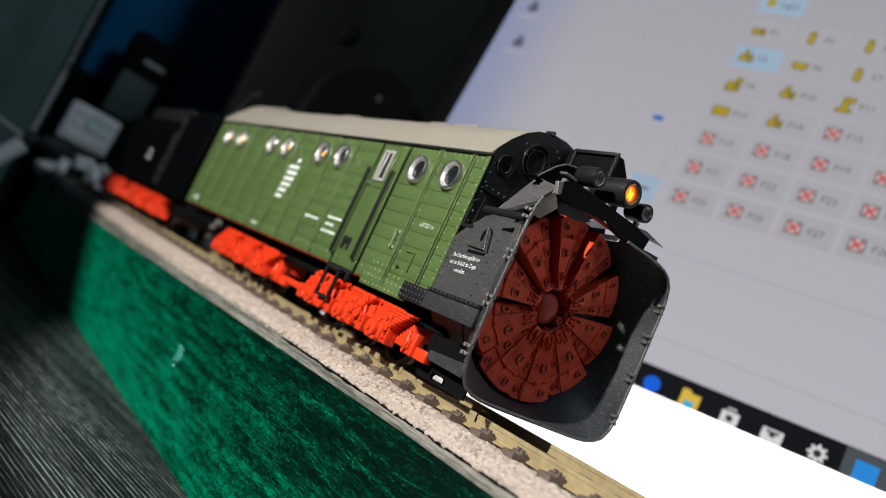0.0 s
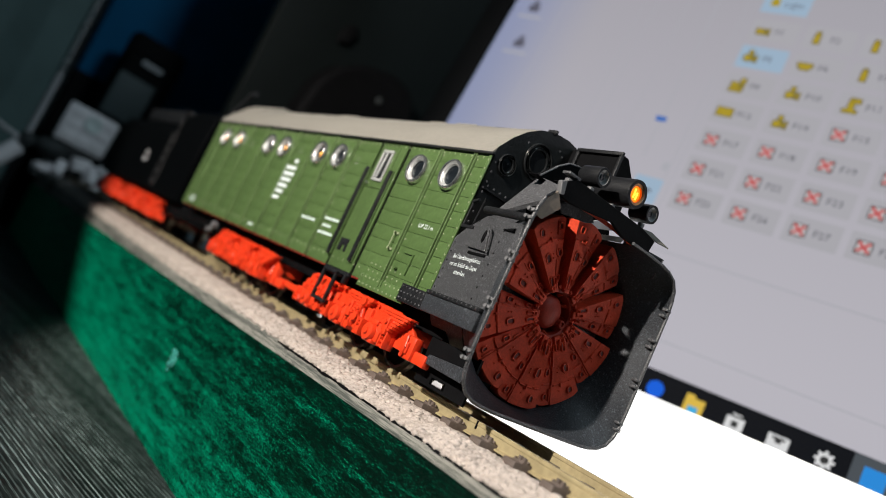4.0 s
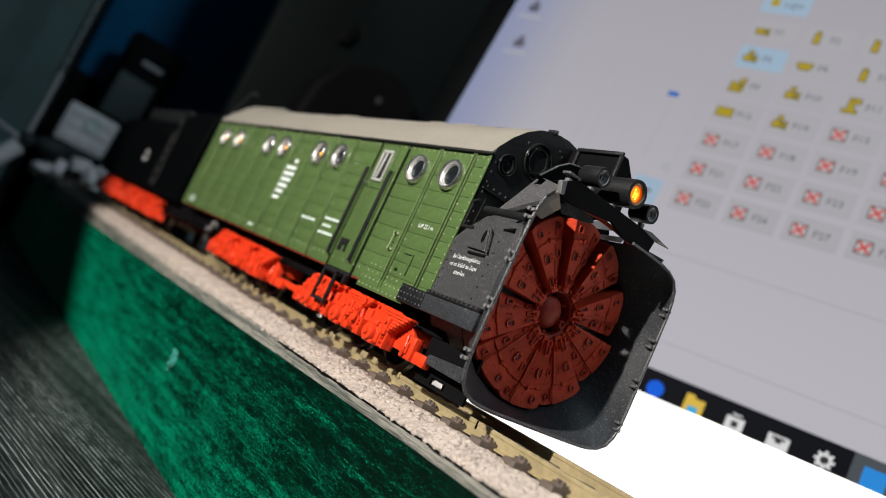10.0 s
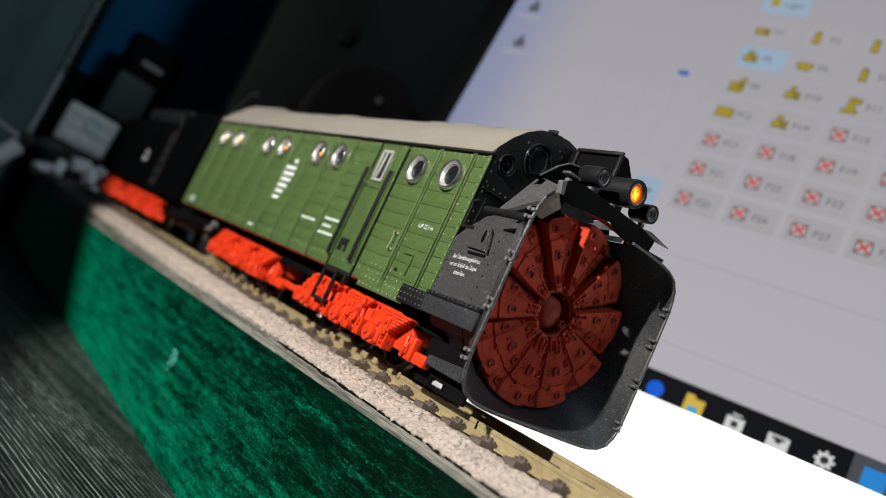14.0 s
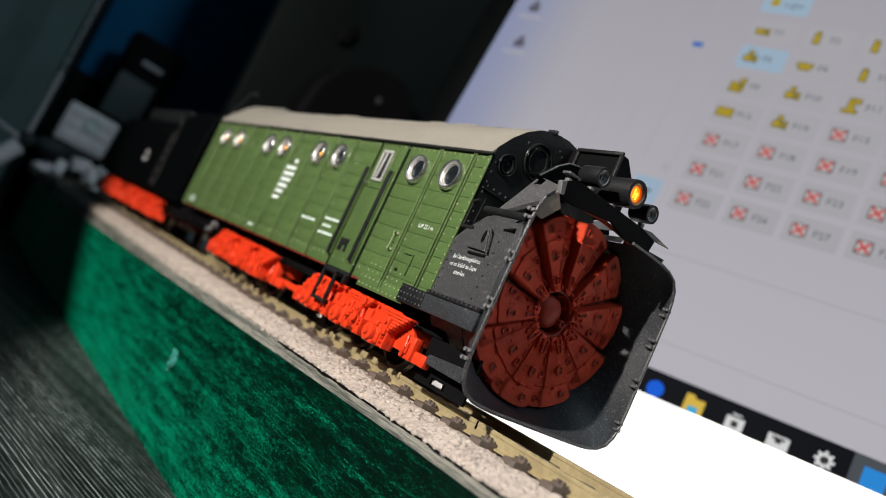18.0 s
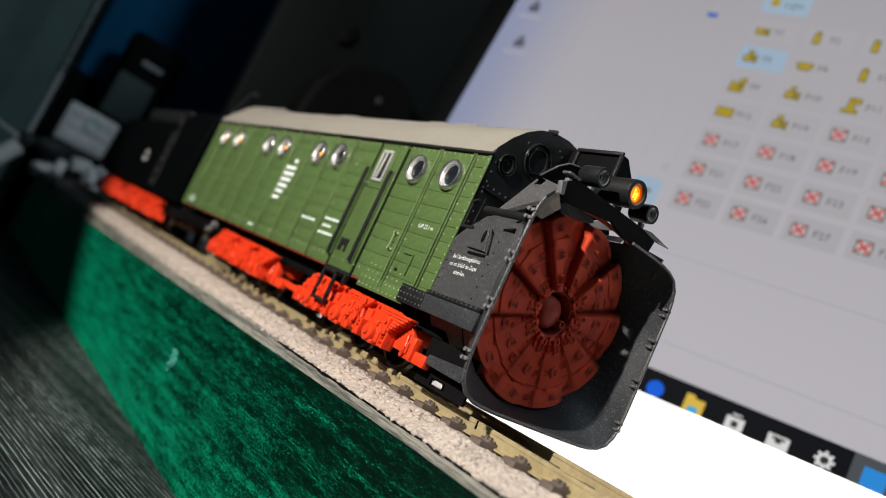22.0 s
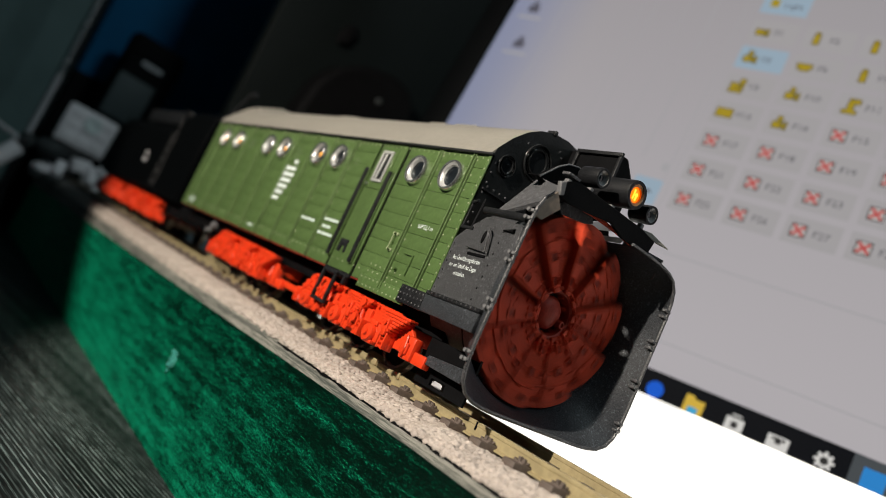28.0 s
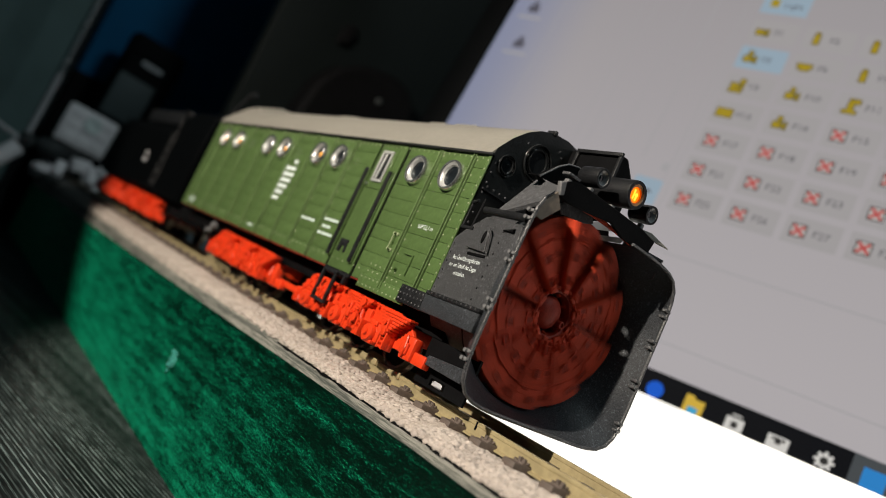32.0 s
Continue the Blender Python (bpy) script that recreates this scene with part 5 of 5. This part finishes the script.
def monitor():
    th = thing("monitor", *sp(150, 170, -30), "large lit monitor with a black bezel showing a control window", "monitor")
    body = box(-125, 430, -103, 210, -32, -1.2, 2.0, m=SCREEN)
    part("housing", body, JETBLACK, th, "black monitor housing")
    bm = box(-126, -113, -100, 212, -30, 1.5, 1.0, m=SCREEN)
    box(418, 431, -100, 212, -30, 1.5, 1.0, bm=bm, m=SCREEN)
    box(-113, 418, 198, 212, -30, 1.5, 1.0, bm=bm, m=SCREEN)
    part("bezel", bm, JETBLACK, th, "black screen bezel")
    foot = box(60, 240, -176, -150, -110, -40, 3, m=SCREEN)
    part("foot", foot, PANEL, th, "monitor foot on the table")
    face = shine("lit white display", LIT)
    nt = face.node_tree
    tex, dot, rng, mix = (nt.nodes.new(k) for k in ("ShaderNodeTexCoord", "ShaderNodeVectorMath", "ShaderNodeMapRange", "ShaderNodeMix"))
    dot.operation = "DOT_PRODUCT"
    dot.inputs[1].default_value = U
    rng.interpolation_type = "SMOOTHSTEP"
    rng.inputs["From Min"].default_value, rng.inputs["From Max"].default_value = -0.266, -0.215
    mix.data_type = "RGBA"
    mix.inputs[6].default_value = (0.235, 0.262, 0.39, 1)
    # dimming towards the top, as seen from below, is put into the emission
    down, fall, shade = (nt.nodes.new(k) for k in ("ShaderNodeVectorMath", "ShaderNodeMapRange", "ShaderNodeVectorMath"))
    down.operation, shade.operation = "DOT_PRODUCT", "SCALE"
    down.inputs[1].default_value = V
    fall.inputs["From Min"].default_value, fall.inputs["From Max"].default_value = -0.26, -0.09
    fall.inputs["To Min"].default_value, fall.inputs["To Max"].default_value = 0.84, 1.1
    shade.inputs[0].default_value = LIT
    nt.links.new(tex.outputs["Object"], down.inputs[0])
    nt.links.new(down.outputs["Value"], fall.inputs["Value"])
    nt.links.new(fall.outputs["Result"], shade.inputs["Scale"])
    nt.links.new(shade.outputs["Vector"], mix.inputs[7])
    nt.links.new(tex.outputs["Object"], dot.inputs[0])
    nt.links.new(dot.outputs["Value"], rng.inputs["Value"])
    nt.links.new(rng.outputs["Result"], mix.inputs[0])
    nt.links.new(mix.outputs[2], nt.nodes["Principled BSDF"].inputs["Emission Color"])
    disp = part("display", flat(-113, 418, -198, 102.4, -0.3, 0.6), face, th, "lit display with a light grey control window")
    # control buttons in rows of four
    grey, lightblue = shine("lit grey button", (0.352, 0.345, 0.368)), shine("lit pale blue button", (0.285, 0.385, 0.49))
    ink, yellow, red = shine("dark grey text", (0.10, 0.10, 0.115)), shine("yellow icon", (0.35, 0.26, 0.02)), shine("red icon", (0.46, 0.09, 0.09))
    dark, line = shine("black icon", (0.03, 0.03, 0.03)), shine("grey line", (0.35, 0.35, 0.38))
    olive = shine("olive icon outline", (0.10, 0.085, 0.03))
    white = shine("white icon field", (0.46, 0.44, 0.44))
    def words(text, u, v, h):
        bm = lettering(text, h)
        bmesh.ops.transform(bm, matrix=SCREEN @ Matrix.Translation((u, -v, 0.32)), verts=bm.verts)
        part("button_text", bm, ink, disp)
    number = 0
    for j in range(-4, 3):
        for i in range(4):
            number += 1
            u, v = 20.29 * i, 13.25 * j
            part("button", flat(u - 4.6, u + 13.2, v - 5.2, v + 5.2, 0.1), lightblue if number == 5 else grey, disp)
            words("F%d" % number, u + 4.6, v + 1.4, 2.7)
            if number > 16 or number == 15:
                part("button_icon", flat(u - 2.6, u + 2.6, v - 2.6, v + 2.6, 0.16), dark, disp)
                part("button_icon", flat(u - 2.2, u + 2.2, v - 2.2, v + 2.2, 0.2), white, disp)
                bm = bmesh.new()
                for t in (45, -45):
                    box(-2.6, 2.6, -0.55, 0.55, 0.2, 0.28, bm=bm, m=SCREEN @ Matrix.Translation((u, -v, 0)) @ pose(0, 0, 0, 0, 0, t))
                part("button_icon", bm, red, disp, "red cross icon")
            else:
                shapes = []
                if number in (2, 3, 4, 7, 8, 12, 16, 11):
                    shapes += [(-1.0, 0.9, -1.6, 2.6), (-0.7, 0.6, -2.8, -1.9)]
                if number in (1, 5, 10, 14, 9):
                    shapes += [(-2.2, 0.4, -0.6, 1.9), (0.9, 1.4, -0.4, 1.7), (2.0, 2.5, -0.9, 2.2)]
                if number in (5, 10, 14):
                    shapes += [(-0.9, 0.5, -3.0, -1.3)]
                if number in (9, 11):
                    shapes += [(0.9, 2.6, -2.8, -0.9), (-2.4, 2.2, 2.2, 3.4)]
                if number == 6:
                    shapes += [(-2.6, 2.6, -1.0, 0.8), (-1.6, 1.6, 0.8, 1.9)]
                if number == 13:
                    shapes += [(-2.9, 2.9, -1.7, 1.9)]
                for a0, a1, b0, b1 in shapes:
                    part("button_icon", flat(u + a0 - 0.35, u + a1 + 0.35, v + b0 - 0.35, v + b1 + 0.35, 0.16), olive, disp)
                    part("button_icon", flat(u + a0, u + a1, v + b0, v + b1, 0.2), yellow, disp, "yellow icon")
    part("button", flat(-4.6, 13.2, -13.25 * 5 - 6.0, -13.25 * 5 + 4.2, 0.1), lightblue, disp)
    words("Light", 3.8, -13.25 * 5 + 0.8, 2.6)
    part("button_icon", flat(-1.6, 1.6, -69.2, -65.4, 0.18), yellow, disp)
    part("button", flat(-20.6, -9.6, 21.6, 32.6, 0.1), lightblue, disp)
    part("button_icon", flat(-17.6, -12.6, 26.6, 27.8, 0.18), ink, disp)
    part("button_icon", flat(-12.8, -10.4, 14.0, 17.4, 0.18), line, disp)
    for u, v0, v1, w in ((-52.0, -130, 60, 0.28), (-46.5, -130, 60, 0.28), (-33.5, -130, 60, 0.25), (-10.0, -130, 60, 0.35), (-7.2, -130, 60, 0.25), (-21.7, -130, 13, 0.5), (-88.0, -130, 80, 0.22)):
        part("divider", flat(u - w / 2, u + w / 2, v0, v1, 0.06), line, disp)
    part("divider", flat(-7, 120, 48.8, 49.3, 0.06), line, disp)
    part("divider", flat(-113, 418, 80.5, 80.9, 0.06), line, disp)
    for u, v in ((-101.8, -47.7), (-99.6, -27.4)):
        bm = flat(u - 2.6, u + 2.6, v - 1.2, v + 2.6, 0.1)
        flat(u - 1.2, u + 1.2, v - 3.6, v - 1.0, 0.11, bm=bm)
        part("side_icon", bm, shine("slate icon", (0.09, 0.09, 0.12)), disp)
        part("side_caption", flat(u - 6.0, u + 6.0, v + 5.2, v + 6.4, 0.1), line, disp)
    # task bar
    part("task_bar", flat(-113, 418, 90.9, 102.4, 0.1), shine("black task bar", (0.0015, 0.0025, 0.005)), disp, "black task bar")
    pit = 13.28
    u0, v = 18.9, 97.1
    disc = spun([(0.02, 0.3), (2.9, 0.3), (2.9, 0.15)], (0, 0, 0), "z", 24)
    bmesh.ops.transform(disc, matrix=SCREEN @ Matrix.Translation((u0, -v, 0)), verts=disc.verts)
    part("task_icon", disc, shine("blue icon", (0.005, 0.10, 0.62)), disp, "plain blue round icon")
    bm = flat(u0 + pit - 3.2, u0 + pit + 3.2, v - 2.2, v + 2.8, 0.25)
    flat(u0 + pit - 3.2, u0 + pit - 0.4, v - 3.2, v - 2.2, 0.25, bm=bm)
    part("task_icon", bm, shine("folder yellow", (0.62, 0.42, 0.06)), disp, "yellow folder icon")
    part("task_icon", flat(u0 + pit - 1.6, u0 + pit + 1.6, v + 0.6, v + 2.8, 0.3), shine("folder blue", (0.05, 0.36, 0.62)), disp)
    wh = shine("white icon", (0.62, 0.62, 0.62))
    bm = flat(u0 + 2 * pit - 2.8, u0 + 2 * pit + 2.8, v - 1.6, v + 2.8, 0.25)
    flat(u0 + 2 * pit - 1.5, u0 + 2 * pit + 1.5, v - 2.8, v - 2.3, 0.25, bm=bm)
    part("task_icon", bm, wh, disp, "white bag icon")
    part("task_icon", flat(u0 + 2 * pit - 1.0, u0 + 2 * pit + 1.0, v - 0.4, v + 1.6, 0.3), dark, disp)
    part("task_icon", flat(u0 + 3 * pit - 3.2, u0 + 3 * pit + 3.2, v - 1.6, v + 2.8, 0.25), wh, disp, "white envelope icon")
    bm = flat(u0 + 3 * pit - 2.0, u0 + 3 * pit + 2.0, v - 1.0, v - 0.2, 0.3)
    flat(u0 + 3 * pit - 0.9, u0 + 3 * pit + 0.9, v - 0.2, v + 0.9, 0.3, bm=bm)
    part("task_icon", bm, dark, disp)
    teeth = [(r * math.cos(radians(a)), r * math.sin(radians(a))) for k in range(8) for r, a in ((2.15, 45 * k - 13), (2.95, 45 * k - 8), (2.95, 45 * k + 8), (2.15, 45 * k + 13))]
    gear = slab(teeth, "z", 0.15, 0.3)
    eye_disc = spun([(0.02, 0.34), (1.2, 0.34), (1.2, 0.2)], (0, 0, 0), "z", 20)
    bmesh.ops.transform(eye_disc, matrix=SCREEN @ Matrix.Translation((u0 + 4 * pit, -v, 0)), verts=eye_disc.verts)
    part("task_icon", eye_disc, dark, disp)
    bmesh.ops.transform(gear, matrix=SCREEN @ Matrix.Translation((u0 + 4 * pit, -v, 0)), verts=gear.verts)
    part("task_icon", gear, wh, disp, "white gear icon")
    part("task_icon", flat(u0 + 5 * pit - 6.5, u0 + 5 * pit + 6.5, 91.0, 102.2, 0.16), shine("grey task field", (0.06, 0.07, 0.08)), disp)
    part("task_icon", flat(u0 + 5 * pit - 3.2, u0 + 5 * pit + 3.2, v - 3.2, v + 3.2, 0.3), shine("app blue", (0.02, 0.22, 0.60)), disp, "plain blue square icon")
    knob = part("slider_handle", flat(-23.8, -19.6, -5.2, -3.0, 0.35), shine("slider blue", (0.03, 0.12, 0.40)), th, "small blue slider handle on the display", origin=tuple(sp(-21.7, -4.1, 0.3)))
    return th, knob


MONITOR, KNOB = monitor()


def light_panel():
    """A glowing white panel that stands before the foot of the monitor."""
    th = thing("light_panel", *sp(60, 170, 8), "glowing white light panel standing before the monitor foot", "light panel")
    part("panel_frame", box(-112, 300, -172, -102.6, 3.0, 11.0, 0.5, m=SCREEN), WHITE, th, "thin white frame")
    part("diffuser", box(-111.4, 299.4, -171, -102.0, 10.8, 11.6, 0.25, m=SCREEN), mat("glowing white diffuser", (0.85, 0.85, 0.83), 0.5, glow=(1.0, 0.985, 0.955, 1.4)), th, "evenly glowing white diffuser")


light_panel()


# ---- things behind the track ----
def upright(m, *boxes):
    bm = bmesh.new()
    for b in boxes:
        box(*b[:6], b[6] if len(b) > 6 else 0.0, bm=bm, m=m)
    return bm


def handset():
    th = thing("handset", -420, -10, 45.3, "old black handset with a light grey keypad at the track end", "handset")
    m = Matrix.Translation((-420, -13, 70)) @ pose(0, 0, 0, -2, 0, 0)
    part("back_shell", upright(m, (-22, -8, -3, 36, -24, 91, 5.0)), DEEP, th, "black rounded back shell")
    part("display_frame", upright(m, (-9, -5.5, -1, 30, 27, 76, 3.0)), DEEP, th)
    part("display_window", upright(m, (-6, -5.0, 0, 25, 29, 60, 0.5)), mat("dull display", (0.05, 0.07, 0.075), 0.65, grain=0.05, size=0.01), th, "dull grey green display")
    part("speaker_slot", upright(m, (-6, -4.9, 9, 24, 70, 73.5, 0.8)), GREY, th, "light speaker slot")
    part("keypad", upright(m, (-8, -4, -16, 17, -1, 26, 2.0)), PALE, th, "light grey keypad field")
    for i in range(3):
        for j in range(3):
            part("key", upright(m, (-4.6, -3.6, -13 + 9.6 * i, -4.2 + 9.6 * i, 1.2 + 8 * j, 8.2 + 8 * j, 0.4)), PALE, th)
    part("round_key", spun([(3.6, -1.2), (3.8, -0.2), (5.4, -0.1), (5.8, -1.4)], m @ Vector((-2.2, 2.0, 17.5)), "x", 24), LETTER, th, "white ring key")
    part("stand", upright(m, (-22, -4, -14, 14, -25.5, 0, 1.0)), BLACK, th)


def desk_lamp():
    th = thing("lamp_arm", -380, -47, 0, "thin grey metal lamp arm with dark ball joints", "lamp arm")
    bm = rod((-380, -46.9, 62), (-380, -46.4, 104), 1.8, n=16)
    part("sleeve", bm, GREY, th, "ribbed lower sleeve")
    part("rod", rod((-380, -46.4, 100), (-380, -46.5, 330), 1.5, n=16), CHROME, th, "metal rod")
    bm = ball((-380, -46, 61), 5.0)
    ball((-382, -33, 62), 6.5, bm, 2, (1, 1.5, 0.9))
    part("joint", bm, PANEL, th, "dark ball joint")
    part("white_tube", rod((-379, -62, 34), (-379, -48, 56), 5.0, n=16), PALE, th, "pale grey tube")
    part("post", rod((-379, -62, 0), (-379, -60, 40), 4.0, n=16), PANEL, th)
    part("cross_rod", rod((-379, -75, 66), (-379, -50, 60), 1.6, n=10), GREY, th)


def clutter():
    th = thing("track_scraps", -392, -12, 45.3, "pale plastic scraps at the end of the track", "plastic scraps")
    for x, y, z, a in ((-388, -31, 49, 20), (-390, -22, 52, 40), (-392, -12, 60, 10), (-390, -5, 56, 60), (-392, 2, 62, 30), (-393, -2, 50, 15)):
        bm = box(-3, 3, -6, 6, -4, 4, 1.2, m=Matrix.Translation((x, y, z)) @ pose(0, 0, 0, a, 0, a * 2))
        part("scrap", bm, PALE, th)
    part("tray", box(-402, -382, -36, 10, 45.3, 48, 0.6), PANEL, th)


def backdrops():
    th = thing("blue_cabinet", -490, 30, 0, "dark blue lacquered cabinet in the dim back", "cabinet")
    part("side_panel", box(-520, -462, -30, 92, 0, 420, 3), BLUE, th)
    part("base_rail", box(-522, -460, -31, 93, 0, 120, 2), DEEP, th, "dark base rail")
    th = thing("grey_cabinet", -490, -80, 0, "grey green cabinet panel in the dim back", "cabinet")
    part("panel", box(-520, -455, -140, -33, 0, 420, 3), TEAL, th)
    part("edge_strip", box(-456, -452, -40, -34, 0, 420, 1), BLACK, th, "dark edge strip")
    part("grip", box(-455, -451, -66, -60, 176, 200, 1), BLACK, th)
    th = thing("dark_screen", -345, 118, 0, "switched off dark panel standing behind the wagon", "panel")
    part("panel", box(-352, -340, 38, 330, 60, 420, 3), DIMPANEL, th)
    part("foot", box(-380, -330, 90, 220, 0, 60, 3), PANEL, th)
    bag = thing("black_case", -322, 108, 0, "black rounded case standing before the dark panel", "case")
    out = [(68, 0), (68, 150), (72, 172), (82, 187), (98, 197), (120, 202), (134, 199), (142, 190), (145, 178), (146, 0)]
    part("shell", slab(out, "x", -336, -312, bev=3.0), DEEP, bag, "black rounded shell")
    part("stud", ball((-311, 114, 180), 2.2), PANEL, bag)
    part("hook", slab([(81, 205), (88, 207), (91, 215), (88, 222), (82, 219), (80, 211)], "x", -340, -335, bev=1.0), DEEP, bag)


handset()
desk_lamp()
clutter()
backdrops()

# ---- what moves ----
# cutter wheel: seconds and degrees turned
TURNS = [(0, 120.1), (1, 149.1), (2, 164.9), (3, 187.5), (3.5, 206.5), (5.5, 239.0), (6, 241.8), (7, 243.8), (8, 267.9), (9, 288.2), (10, 325.9), (11, 366.3), (12, 417.9), (13, 468.9), (14, 529.0),
         (17, 739.7), (18, 820.5), (19, 921.0), (20, 1036.1), (21, 1174.8), (22, 1317.0), (23, 1468.1), (24, 1657.3), (25, 1873.3), (28, 2548.3), (29, 2779.5), (30, 3016.5), (31, 3267.3), (32, 3528.2)]
SLIDES = [(0, 0.0), (8.4, 0.0), (9, -6.0), (13, -18.0), (14.5, -25.0), (16.5, -30.0), (19, -42.0), (21, -47.0), (23, -60.0), (25, -69.0), (28, -70.0), (32, -70.0)]


def turned(t):
    """Degrees turned at t seconds, gliding through TURNS with no jump in speed."""
    T, A = [p[0] for p in TURNS], [p[1] for p in TURNS]
    pace = [(A[min(i + 1, len(A) - 1)] - A[max(i - 1, 0)]) / (T[min(i + 1, len(T) - 1)] - T[max(i - 1, 0)]) for i in range(len(T))]
    i = max(k for k in range(len(T) - 1) if T[k] <= t + 1e-9)
    d = T[i + 1] - T[i]
    u = (t - T[i]) / d
    return A[i] * (2 * u ** 3 - 3 * u ** 2 + 1) + A[i + 1] * (3 * u ** 2 - 2 * u ** 3) + d * (pace[i] * (u ** 3 - 2 * u ** 2 + u) + pace[i + 1] * (u ** 3 - u ** 2))


def motions():
    rows = []
    base = (Vector((HUBX, 0, HUBZ)) - AT[WAGON]) / 1000
    for i in range(161):
        t = i * 0.2
        a = turned(t)
        rows.append((t, pose(*base, a)))
    walk(WHEEL, rows)
    rows = []
    for t, v in SLIDES:
        p = (sp(-21.7, -4.1 + v, 0.3) - AT[MONITOR]) / 1000
        rows.append((t, pose(*p)))
    walk(KNOB, rows)


motions()
